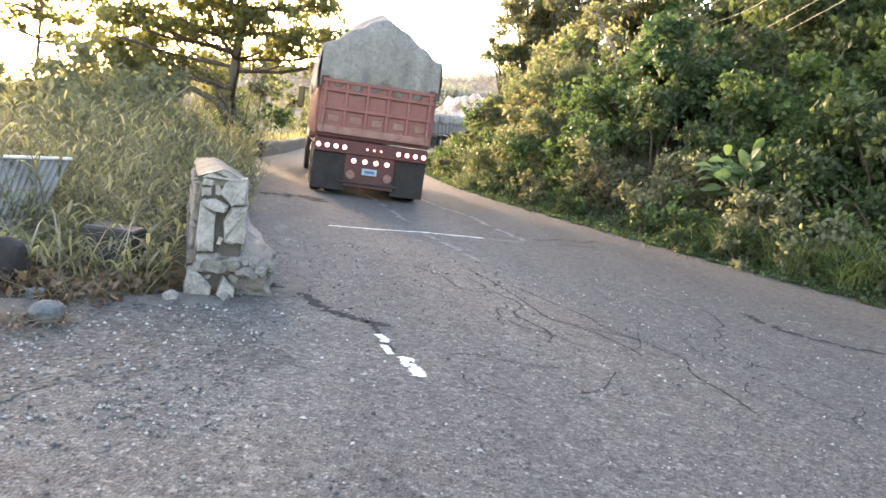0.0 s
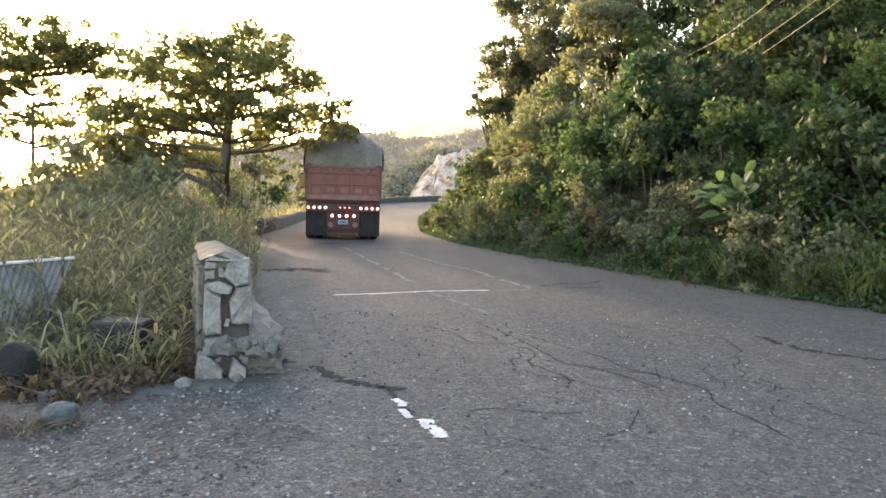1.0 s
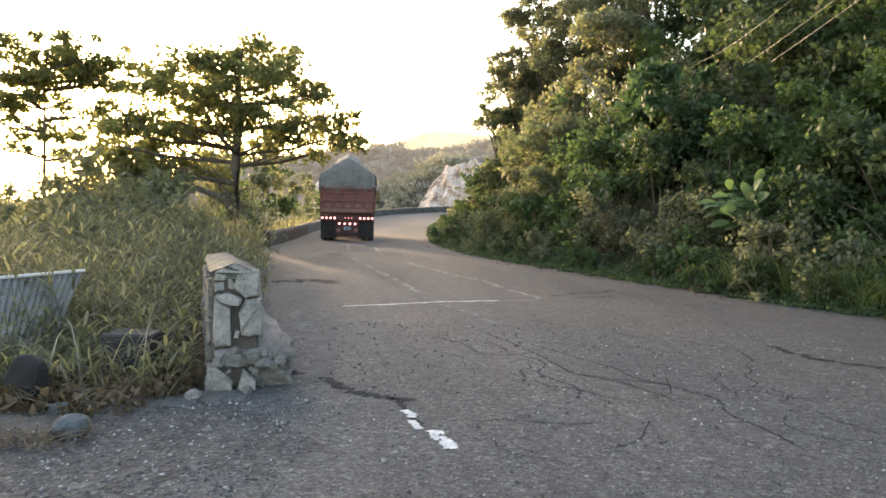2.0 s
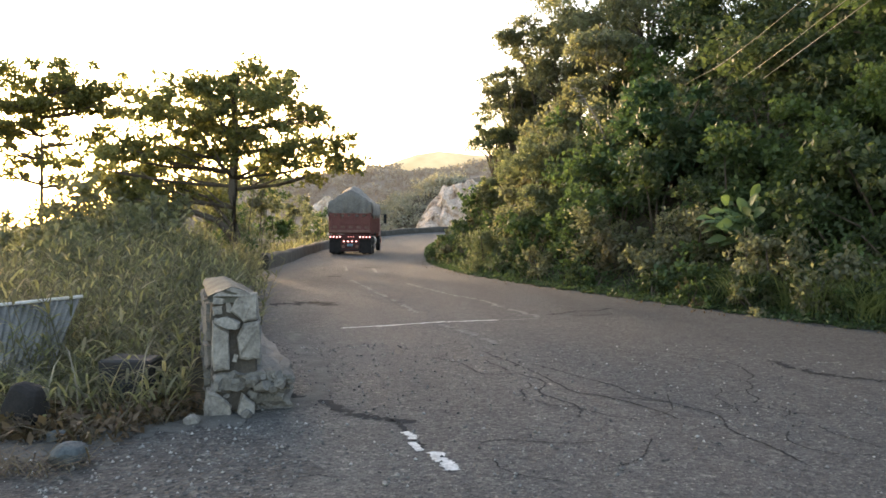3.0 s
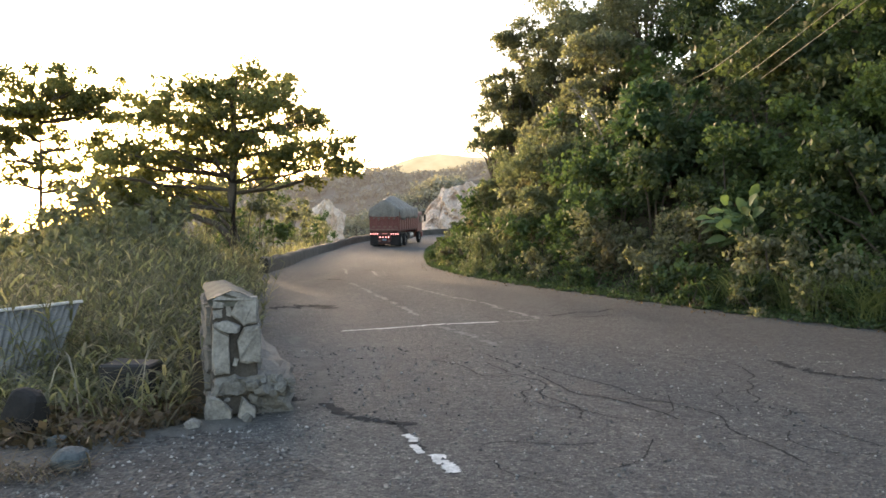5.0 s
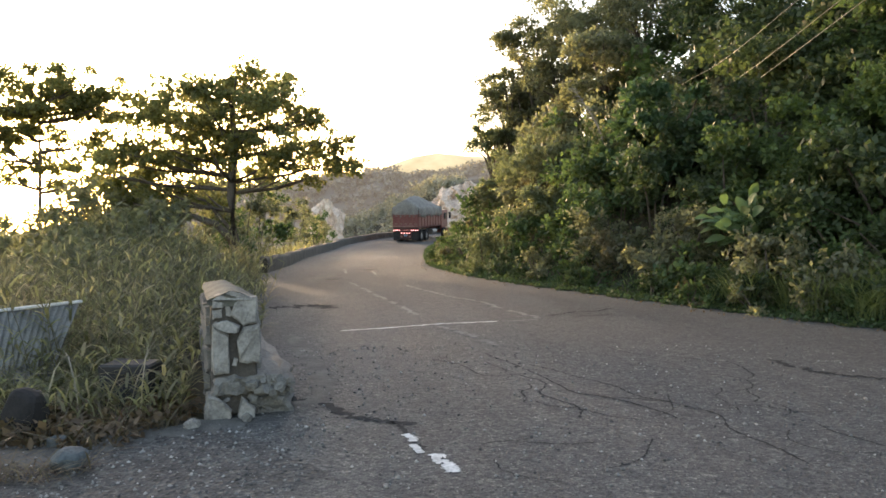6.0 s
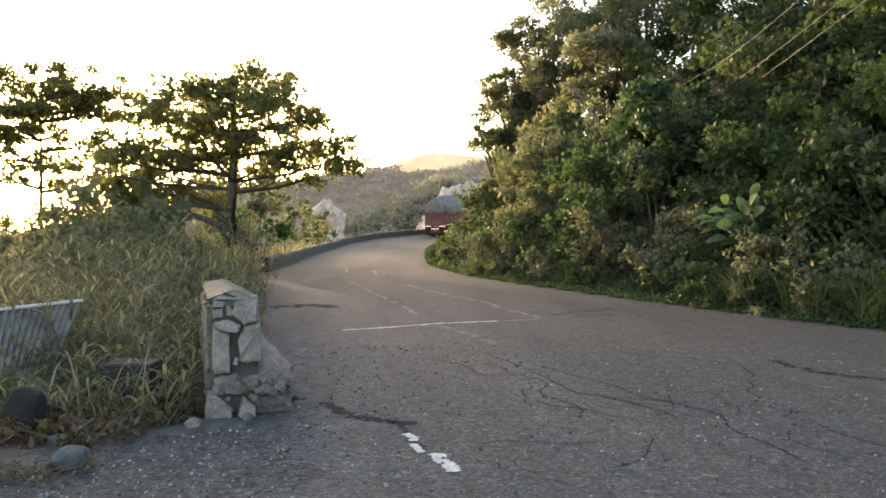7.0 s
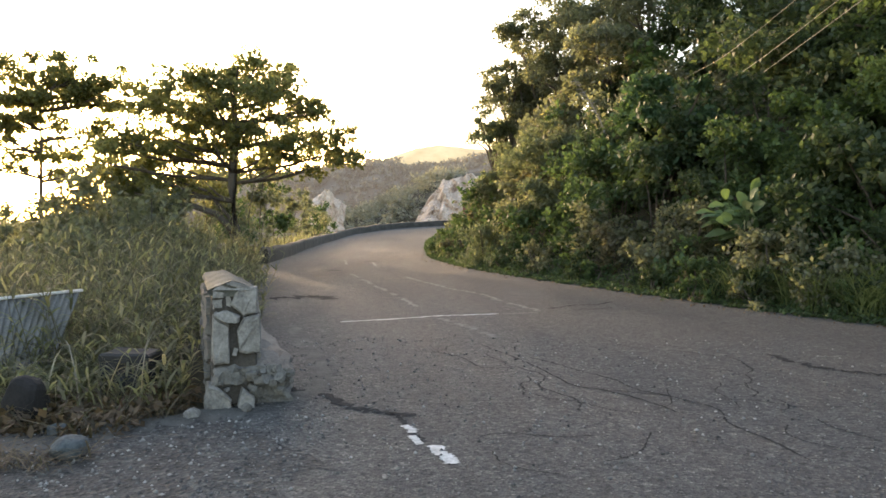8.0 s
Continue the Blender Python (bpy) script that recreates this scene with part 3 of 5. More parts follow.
# ---------------------------------------------------------------- trucks
def wheel(name, parent, x, y, r, w, dual):
    """A wheel with tyre, rim and hub, its axle along x."""
    outer = 1 if x > 0 else -1
    bm = bmesh.new()
    for k in ((0, 1) if dual else (0,)):
        c = -outer * k * (w + 0.05)
        prof = [(-0.5, 0.62), (-0.5, 0.86), (-0.42, 0.97), (-0.3, 1.0), (0.3, 1.0), (0.42, 0.97), (0.5, 0.86), (0.5, 0.62)]
        rings = []
        for s in range(28):
            a = 2 * math.pi * s / 28
            rings.append([bm.verts.new((c + px * w, math.cos(a) * pr * r * (1 - 0.015 * (s % 2)), math.sin(a) * pr * r * (1 - 0.015 * (s % 2)))) for px, pr in prof])
        for s in range(28):
            a, b = rings[s], rings[(s + 1) % 28]
            for j in range(len(prof) - 1):
                bm.faces.new((a[j], a[j + 1], b[j + 1], b[j]))
    me = mesh_of(name, bm, RUBBER, False)
    wh = new(name, me)
    wh.parent = parent
    wh.matrix_local = pose(x, y, r)
    bm = cyl((-0.4 * w * outer, 0, 0), (0.28 * w * outer, 0, 0), r * 0.63, r * 0.56, 24)
    part("rim", bm, STEEL, wh, "dusty steel rim")
    bm = cyl((0.2 * w * outer, 0, 0), (0.46 * w * outer, 0, 0), r * 0.2, r * 0.15, 12)
    part("hub", bm, STEEL, wh)
    return wh


def lamp(parent, x, z, r, material, y=-0.02):
    bm = cyl((0, 0.03, 0), (0, -0.015, 0), r * 1.0, r * 0.85, 16)
    cyl((0, -0.015, 0), (0, -0.03, 0), r * 0.85, r * 0.5, 16, bm)
    ob = part("tail_lamp", bm, material, parent)
    ob.matrix_local = pose(x, y, z)
    part("bezel", cyl((0, 0.05, 0), (0, 0.0, 0), r * 1.25, r * 1.15, 16), BLACK, ob)


def dump_truck(name, label, body_mat, frame_mat, tail_mat, heap, lit):
    """A tipper seen from behind; origin on the ground under the tail, nose along +y."""
    t = thing(name, label, "truck")
    HW = 1.22
    # chassis rails and rear cross-member
    for sx in (-0.42, 0.42):
        part("chassis_rail", box(sx - 0.05, sx + 0.05, 0.15, 8.3, 0.78, 1.0, 0.01), BLACK, t)
    beam = part("rear_beam", box(-HW, HW, 0.0, 0.16, 0.92, 1.22, 0.02), frame_mat, t, "grimy red lamp beam")
    # Panel for plate and lamps, drawn lower to paint in the underside's shadow.
    part("lower_panel_and_shade", box(-0.55, 0.55, 0.02, 0.12, 0.22, 0.93, 0.02), frame_mat, t)
    part("bumper_bar", cyl((-0.62, 0.0, 0.33), (0.62, 0.0, 0.33), 0.025, None, 10), BLACK, t)
    for sx in (-0.5, 0.5):
        part("bumper_hanger", box(sx - 0.03, sx + 0.03, 0.0, 0.05, 0.33, 0.5, 0.005), BLACK, t)
        part("hook", cyl((sx * 0.8, -0.06, 0.5), (sx * 0.8, 0.05, 0.5), 0.09, 0.09, 14), RUST, t)
    for sx in (-1, 1):
        part("mud_flap", box(min(sx * 0.5, sx * HW), max(sx * 0.5, sx * HW), 0.06, 0.085, 0.13, 0.93, 0.006), RUBBER, t, "black rubber mud flap")
        part("mudguard", box(min(sx * 0.66, sx * 1.24), max(sx * 0.66, sx * 1.24), 0.12, 3.0, 1.06, 1.1, 0.01), BLACK, t)
    for y in (1.0, 2.35):
        part("axle", cyl((-1.0, y, 0.52), (1.0, y, 0.52), 0.11, None, 12), BLACK, t)
        part("differential", cyl((-0.22, y, 0.5), (0.22, y, 0.5), 0.3, 0.24, 16), BLACK, t)
    for k in range(4):
        lamp(t, -1.14 + 0.185 * k, 1.06, 0.052, LAMP if lit else RUST)
        lamp(t, 1.14 - 0.185 * k, 1.06, 0.052, LAMP if lit else RUST)
        lamp(t, -0.36 + 0.24 * k, 0.80, 0.055, LAMP if lit else RUST)
    for x in (-0.1, 0.05, 0.2):
        lamp(t, x, 1.07, 0.028, LAMP_SMALL if lit else RUST)
    plate = part("number_plate", box(-0.16, 0.16, -0.012, 0.0, 0.52, 0.66, 0.004), PLATE, t, "pale blue number plate")
    part("plate_bar", box(-0.11, 0.11, -0.016, -0.011, 0.56, 0.62), BAR, plate)
    # tipper body
    Z0, Z1, YB = 1.26, 2.42, 6.4
    part("body_floor", box(-HW, HW, 0.04, YB, Z0 - 0.02, Z0 + 0.1, 0.01), frame_mat, t)
    for sx in (-1, 1):
        a, b = sorted((sx * HW, sx * (HW - 0.06)))
        side = part("side_panel", box(a, b, 0.06, YB, Z0 + 0.1, Z1, 0.01), body_mat, t)
        for k in range(9):
            y = 0.1 + k * 0.77
            a, b = sorted((sx * (HW - 0.004), sx * (HW + 0.05)))
            part("rib", box(a, b, y, y + 0.1, Z0, Z1 - 0.02, 0.012), body_mat, side)
        a, b = sorted((sx * (HW - 0.07), sx * (HW + 0.06)))
        part("top_rail", box(a, b, 0.06, YB, Z1, Z1 + 0.09, 0.015), body_mat, side)
    part("front_panel", box(-HW, HW, YB - 0.06, YB, Z0, Z1 + 0.35, 0.01), body_mat, t)
    gate = part("tailgate", box(-HW + 0.02, HW - 0.02, 0.0, 0.06, Z0 + 0.06, Z1, 0.01), body_mat, t, "faded red steel tailgate")
    for z, h, m in ((Z0 + 0.06, 0.16, tail_mat), (Z0 + 0.55, 0.07, body_mat), (Z0 + 0.92, 0.07, body_mat), (Z1 - 0.05, 0.07, body_mat)):
        part("gate_rail", box(-HW + 0.02, HW - 0.02, -0.06, 0.01, z, z + h, 0.012), m, gate)
    for k in range(6):
        x = -HW + 0.06 + k * (2 * HW - 0.2) / 5
        part("gate_post", box(x, x + 0.08, -0.055, 0.012, Z0 + 0.1, Z1, 0.012), body_mat, gate)
    for k in range(5):
        x = -HW + 0.2 + k * 0.465
        part("gate_recess", box(x, x + 0.26, -0.012, 0.004, Z0 + 0.30, Z0 + 0.46, 0.02), tail_mat, gate)
    for sx in (-1, 1):
        part("gate_latch", box(sx * 1.12 - 0.02, sx * 1.12 + 0.02, -0.09, -0.05, Z0 + 0.05, Z0 + 0.4, 0.01), RUST, gate)
        part("hinge", cyl((sx * (HW + 0.02), 0.0, Z1 + 0.02), (sx * (HW - 0.14), 0.0, Z1 + 0.02), 0.05, None, 10), frame_mat, t)
    # tarpaulin over the heaped load, draped past the rails
    nx, ny = 34, 40
    bm = bmesh.new()
    grid = []
    for j in range(ny + 1):
        v = j / ny
        row = []
        for i in range(nx + 1):
            u = -1 + 2 * i / nx
            fold = 0.02 * math.sin(u * 19 + v * 7) + 0.015 * math.sin(v * 40)
            peak = 1 - math.sqrt(u * u + 0.012) / 1.006
            dome = 1 - min(1, abs(u) / 0.86) ** 1.8
            along = math.sin(math.pi * min(1, 0.16 + 0.86 * v))
            z = 3.10 + heap * (peak * 0.36 + (0.34 * peak + 0.42 * dome) * along) + fold + 0.07 * noise.noise((u * 3, v * 5, 1))
            row.append(bm.verts.new((u * (HW + 0.04), 0.02 + v * (YB - 0.05), z)))
        grid.append(row)
    for a, b in zip(grid, grid[1:]):
        for i in range(nx):
            bm.faces.new((a[i], a[i + 1], b[i + 1], b[i]))
    edge = [r[0] for r in grid], [r[-1] for r in grid], grid[0], grid[-1]
    for e, way in ((edge[0][::-1], Vector((-1, 0, 0))), (edge[1], Vector((1, 0, 0))), (edge[2], Vector((0, -1, 0))), (edge[3][::-1], Vector((0, 1, 0)))):
        low, prev = [], e
        for step in range(1, 5):
            cur = []
            for k, v0 in enumerate(e):
                zb = 2.24 + 0.16 * noise.noise((k * 0.24, way.x * 5, way.y * 7)) + 0.07 * math.sin(k * 0.45 + way.x)
                s = step / 4
                p = v0.co.copy()
                p.z = v0.co.z * (1 - s) + zb * s
                p += way * (0.05 * math.sin(s * 3.0) + 0.04 * math.sin(k * 1.1 + 2) * s + 0.05 * noise.noise((k * 0.5, s * 4, way.y * 3)))
                cur.append(bm.verts.new(p))
            for k in range(len(e) - 1):
                bm.faces.new((prev[k], prev[k + 1], cur[k + 1], cur[k]))
            prev = cur
    bmesh.ops.recalc_face_normals(bm, faces=bm.faces[:])
    tarp = part("tarpaulin", bm, TARP, t, "dusty grey tarpaulin over a heaped load", True)
    mod = tarp.modifiers.new("thick", "SOLIDIFY")
    mod.thickness = 0.012
    # cab
    cab = part("cab", box(-1.2, 1.2, 6.62, 8.5, 1.0, 2.75, 0.10, seg=3), body_mat, t)
    part("windscreen", box(-1.05, 1.05, 8.49, 8.515, 1.75, 2.5, 0.01), GLASS, cab)
    part("bumper", box(-1.22, 1.22, 8.4, 8.72, 0.45, 0.95, 0.05), body_mat, cab)
    for sx in (-1, 1):
        part("door_glass", box(min(sx * 1.19, sx * 1.21), max(sx * 1.19, sx * 1.21), 7.3, 8.25, 1.8, 2.45, 0.008), GLASS, cab)
        part("mirror_arm", cyl((sx * 1.18, 8.3, 2.5), (sx * 1.48, 8.35, 2.45), 0.02, None, 8), BLACK, cab)
        mir = part("mirror", box(sx * 1.5 - 0.1, sx * 1.5 + 0.1, 8.28, 8.36, 1.85, 2.5, 0.03), BLACK, cab, "tall black side mirror")
        part("mirror_glass", box(sx * 1.5 - 0.085, sx * 1.5 + 0.085, 8.272, 8.282, 1.9, 2.45), GLASS, mir)
        part("fuel_tank", cyl((sx * 0.85, 4.2, 0.75), (sx * 0.85, 5.4, 0.75), 0.3, None, 18), STEEL, t)
    part("exhaust_stack", cyl((0.95, 6.5, 1.0), (0.95, 6.5, 3.05), 0.06, None, 12), BLACK, t)
    wheels = []
    for sx in (-1, 1):
        for y, dual in ((1.0, True), (2.35, True), (7.5, False)):
            wheels.append(wheel("wheel", t, sx * 1.08, y, 0.52, 0.27, dual))
    return t, wheels


build_parapet()
build_guard_wall()
build_cliff("cliff", -5.0, 15, 128, 14, -1.0, 11.4, 1, 10, 0.1, 3.6)
build_cliff("cliff", -19.0, -14.2, 103, 6, -6.0, 6.6, 8, 2, 0.7, 2.6, 0.4)

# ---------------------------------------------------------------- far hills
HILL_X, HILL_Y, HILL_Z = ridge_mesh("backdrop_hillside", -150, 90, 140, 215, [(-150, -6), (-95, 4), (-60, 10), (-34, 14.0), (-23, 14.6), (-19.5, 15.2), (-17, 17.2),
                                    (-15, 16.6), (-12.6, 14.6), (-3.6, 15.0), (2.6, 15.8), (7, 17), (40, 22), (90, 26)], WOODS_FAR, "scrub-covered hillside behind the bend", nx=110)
SPUR_X, SPUR_Y, SPUR_Z = ridge_mesh("spur", -34, 8, 122, 160, [(-34, -4), (-24, 0.0), (-18, 2.0), (-12.2, 4.2), (-5.3, 7.6), (-0.5, 10), (8, 12)], EARTH,
                                    "green spur of the hillside below the road cut", nx=50)


def woods(name, X, Y, Z, count, size, seed, x0, x1, label, material):
    """Scrub on a far slope: crowns of leaves scattered over it."""
    rng = np.random.default_rng(seed)
    keep = (X > x0) & (X < x1)
    P = np.stack([X[keep], Y[keep], Z[keep]], -1)
    centres = P[rng.integers(0, len(P), count // 40)] + rng.normal(size=(count // 40, 3)) * np.array([1.6, 2.0, 0.4])
    c = centres[rng.integers(0, len(centres), count)]
    d = unit(rng.normal(size=(count, 3)))
    r = rng.uniform(0.9, 2.1, len(centres))[rng.integers(0, len(centres), count)]
    pts = c + d * (r * rng.random(count) ** 0.4)[:, None] * np.array([1, 1, 0.8]) + np.array([0, 0, 0.6])
    v, f = leaf_arrays(rng, pts, size, up=0.8)
    ob = array_mesh(name, v, f, material)
    tagged(ob, label, "woods", kind="stuff")


woods("far_woods", HILL_X, HILL_Y, HILL_Z, 110000, 0.6, 11, -75, 25, "green scrub covering the far hillside, haze painted in", WOODS_FAR)
woods("spur_woods", SPUR_X, SPUR_Y, SPUR_Z, 42000, 0.42, 12, -32, 3, "pale green scrub covering the spur", WOODS)


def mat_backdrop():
    m, n, l, b = nodes_of("far_hill_painted_glow")
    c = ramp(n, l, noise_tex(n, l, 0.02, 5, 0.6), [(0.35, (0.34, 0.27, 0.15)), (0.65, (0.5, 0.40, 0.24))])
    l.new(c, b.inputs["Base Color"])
    # The hill colour also emits, painting in its warm hazy brightness.
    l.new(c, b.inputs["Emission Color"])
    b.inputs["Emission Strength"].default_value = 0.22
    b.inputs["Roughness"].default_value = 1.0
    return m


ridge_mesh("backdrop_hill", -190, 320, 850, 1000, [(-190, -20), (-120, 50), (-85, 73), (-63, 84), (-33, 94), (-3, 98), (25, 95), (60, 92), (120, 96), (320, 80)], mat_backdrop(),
           "far bare hill, warm evening haze painted in as glow", nx=70, rough=2.0)


# ---------------------------------------------------------------- left side: almond trees, scrub, cane
def tier_blobs(rnd, tiers):
    """Flat tiers of foliage (x, y, z, half width, half thickness) broken into clumps."""
    out = []
    for x, y, z, w, h in tiers:
        for k in range(int(4 + 3.4 * w * w)):
            a, q = rnd.uniform(0, 6.28), rnd.random() ** 0.5
            s = rnd.uniform(0.26, 0.5) * min(1.2, 0.5 + w * 0.3)
            out.append((x + math.cos(a) * q * w, y + math.sin(a) * q * w * 0.7, z + rnd.uniform(-1, 1) * h + 0.25 * h * (1 - q), s * 1.35, s * 1.25, s * 0.5))
    return out


def almond_tree(base, scale, tiers, trunk_top, seed, leaves, low_limb):
    rnd = random.Random(seed)
    blobs = tier_blobs(rnd, tiers)
    tr = ([(0, 0, -0.3), (0.03, 0, 1.2), (-0.02, 0, 2.6), (0.05, 0, trunk_top * 0.75), (0.02, 0, trunk_top)], [0.24 * scale, 0.19 * scale, 0.15 * scale, 0.09 * scale, 0.03])
    limbs = []
    for x, y, z, w, h in tiers:
        for k in range(5):
            a = rnd.uniform(0, 6.28)
            e = Vector((x + math.cos(a) * w * 0.8, y + math.sin(a) * w * 0.55, z))
            s = Vector((0, 0, max(1.0, z - 0.35 - 0.15 * w)))
            m = s.lerp(e, 0.5) + Vector((0, 0, -0.12))
            limbs.append(([s, m, e], [0.055, 0.04, 0.012]))
    if low_limb:
        limbs.append(([(0, 0, 1.2), (-0.5, -0.1, 1.75), (-1.2, -0.2, 2.0), (-2.2, -0.2, 2.15), (-3.4, -0.1, 2.5)], [0.15, 0.12, 0.09, 0.06, 0.02]))
        limbs.append(([(-0.1, 0, 1.6), (-0.9, 0.2, 2.5), (-1.9, 0.3, 2.8)], [0.07, 0.05, 0.02]))
        limbs.append(([(-1.2, -0.2, 2.0), (-1.8, -0.3, 2.6), (-2.9, -0.4, 3.3)], [0.05, 0.04, 0.015]))
    return tree("almond_tree", "almond tree in flat tiers of leaves against the low sun", base, tr, limbs, blobs, leaves, 0.105, LEAF_ALMOND, seed, "almond trees")


almond_tree((-6.66, 24.0, ground_at(-6.66, 24)), 1, [(0.63, 0, 6.25, 1.75, 0.35), (-0.3, 0, 5.3, 3.2, 0.3), (2.45, 0.2, 5.1, 0.5, 0.1), (-0.2, 0, 4.7, 1.7, 0.4),
            (1.2, 0, 3.85, 2.9, 0.4), (-3.3, 0, 3.9, 1.7, 0.4), (-2.3, 0.3, 2.8, 2.0, 0.4), (1.6, 0.8, 3.3, 1.5, 0.3),
            (0.2, 0, 5.75, 2.2, 0.3), (-1.4, 0.2, 4.3, 2.2, 0.35), (2.3, 0, 4.45, 1.5, 0.3),
            (-1.8, 0, 3.85, 1.7, 0.3), (-3.4, 0.2, 3.4, 1.5, 0.35)], 6.4, 21, 20000, True)
almond_tree((-16.0, 30.0, ground_at(-16, 30)), 0.6, [(1.2, 0, 9.6, 2.5, 0.9), (-1.6, 0, 9.5, 2.0, 0.9), (-0.4, 0, 8.6, 2.3, 0.7), (1.6, 0, 8.0, 1.2, 0.4), (-1.2, 0, 7.6, 1.7, 0.6),
            (-0.2, 0, 6.6, 1.7, 0.35), (2.4, 0, 6.4, 1.2, 0.3), (2.9, 0, 9.2, 1.5, 0.5), (0.9, 0, 10.0, 1.4, 0.4)], 9.9, 22, 17500, False)

SCRUB = "olive scrub bush below the almond trees"
for k, (x, y, r, h) in enumerate([(-9.6, 17.5, 1.5, 2.7), (-7.6, 18.5, 1.3, 2.7), (-12.3, 21, 1.9, 4.4), (-9.3, 25.5, 1.7, 3.7), (-7.9, 22, 1.2, 2.8), (-14.5, 24, 2.2, 5.5),
                                  (-11.3, 16, 1.6, 2.9), (-12.5, 28, 2.2, 5.4), (-6.9, 15.6, 1.0, 2.0), (-8.9, 14.2, 1.3, 2.3),
                                  (-11.8, 26.5, 1.7, 5.2), (-10.4, 27.5, 1.8, 5.4), (-8.9, 28, 1.5, 4.4), (-9.8, 24, 1.5, 4.2), (-13.4, 30, 2.0, 6.2),
                                  (-11.3, 20, 1.5, 3.7), (-10.1, 20.5, 1.4, 3.5), (-9.2, 20, 1.4, 3.4), (-7.9, 20.5, 1.2, 3.0), (-13.3, 27.5, 1.6, 4.7), (-12.7, 24.5, 1.5, 4.2), (-14.9, 27, 1.6, 4.2)]):
    shrub(x, y, r, h, LEAF_OLIVE, 40 + k, 0.11, 0.85, SCRUB)
for k, (x, y, r, h) in enumerate([(-8.1, 29, 1.1, 3.4), (-8.7, 33, 1.4, 4.6), (-9.3, 38, 1.4, 5.0), (-9.8, 44, 1.4, 5.2), (-10.2, 50, 1.4, 4.6), (-11.0, 36, 1.6, 5.6), (-12, 42, 1.8, 6.0), (-10.8, 56, 1.3, 3.4), (-10.7, 63, 1.4, 3.0), (-11.6, 70, 1.5, 3.6), (-12.6, 76, 1.6, 4.2), (-14.2, 84, 1.6, 5.2), (-12.4, 82, 1.3, 3.2), (-15.0, 90, 1.7, 4.6)]):
    shrub(x, y, r, h * 1.1, LEAF_OLIVE if k % 3 else LEAF_MID, 60 + k, 0.13, 0.9, "dusty green bush growing behind the guard wall")


STRAW = mat_leaf("pale_straw", (0.20, 0.165, 0.10), (0.42, 0.37, 0.26), 0.3, 0.8)


def cane_patch():
    rng = np.random.default_rng(7)
    clumps = 230
    cy = 6.3 + 17.5 * rng.random(clumps) ** 1.35
    left = -np.interp(cy, [5.5, 8, 12, 24], [5.6, 8.0, 10, 15])
    right = -np.interp(cy, [5.5, 6.3, 7, 8.2, 10, 12.5, 16, 20, 24], [2.5, 2.35, 2.5, 2.65, 2.75, 3.1, 3.95, 4.95, 6.0])
    cx = left + (right - left) * rng.random(clumps) ** 0.75
    bare = ((cx < -3.1) & (cy < 7.7) & (rng.random(clumps) < 0.35)) | ((np.abs(cx + 2.85) < 0.36) & (cy < 6.65))
    cx, cy, right = cx[~bare], cy[~bare], right[~bare]
    ch = np.interp(cy, [6.2, 7.2, 8.5, 12, 16, 24], [0.5, 1.0, 1.35, 1.45, 1.6, 1.9]) * rng.uniform(0.45, 1.35, len(cx))
    ch *= np.interp(right - cx, [0, 1.0, 2.6], [0.58, 0.78, 1.0])
    n = 2700
    k = rng.integers(0, len(cx), n)
    x, y = cx[k] + rng.normal(size=n) * 0.2, cy[k] + rng.normal(size=n) * 0.2
    x = np.minimum(x, -np.interp(y, [5.5, 6.3, 7, 8.1, 8.2, 10, 12.5, 16, 24], [2.4, 2.22, 2.35, 2.55, 2.35, 2.55, 2.95, 3.8, 5.9]))
    tall = ch[k] * rng.uniform(0.5, 1.12, n) * np.where(rng.random(n) < 0.05, 1.25, 1.0)
    stem = np.stack([x, y, land_z(x, y)], -1)
    lean = np.stack([x - cx[k], y - cy[k]], -1) * 0.8 + rng.normal(size=(n, 2)) * 0.12
    roots, lens, turn = [], [], []
    first = rng.uniform(0, 6.28, n)
    for j in range(9):
        t = np.clip(0.2 + 0.1 * j + rng.uniform(-0.05, 0.05, n), 0, 1)
        roots.append(stem + np.stack([lean[:, 0] * t ** 1.6 * tall, lean[:, 1] * t ** 1.6 * tall, t * tall], -1))
        lens.append(rng.uniform(0.16, 0.36, n) * np.interp(t, [0.2, 0.5, 1.0], [0.9, 1.15, 0.7]))
        turn.append(first + j * 2.6 + rng.normal(size=n) * 0.4)
    blades("wild_cane", "tall grey-green wild cane with broad arching leaves", np.concatenate(roots), np.concatenate(lens), 0.027, GRASS, 8, 1.2, 1.4, turn=np.concatenate(turn), rise=0.75)
    rings = []
    for h in (0.0, 0.34, 0.67, 1.0):
        c = stem + np.stack([lean[:, 0] * h ** 1.6 * tall, lean[:, 1] * h ** 1.6 * tall, h * tall], -1)
        for q in range(3):
            a = first + q * 2.094
            rings.append(c + np.stack([np.cos(a), np.sin(a), np.zeros(n)], -1) * 0.008 * (1 - 0.6 * h))
    V = np.stack(rings, 1).reshape(-1, 3)
    i = np.arange(n)[:, None] * 12
    F = np.concatenate([np.hstack([i + 3 * r + q, i + 3 * r + (q + 1) % 3, i + 3 * r + 3 + (q + 1) % 3, i + 3 * r + 3 + q]) for r in range(3) for q in range(3)])
    tagged(array_mesh("cane_stems", V, F, GRASS_STEM), "thin upright stems of wild cane", "grass", kind="stuff")
    n = 800
    y = 5.65 + 1.7 * rng.random(n)
    x = -np.interp(y, [5.6, 6.0, 7, 11], [2.6, 2.2, 2.45, 3.2]) - 2.6 * rng.random(n)
    blades("young_cane", "young green cane shoots at the front of the patch", np.stack([x, y, land_z(x, y) + 0.3 * rng.random(n)], -1), rng.uniform(0.15, 0.36, n), 0.026, GRASS, 16, 1.1, 1.2, rise=0.8)
    n = 260
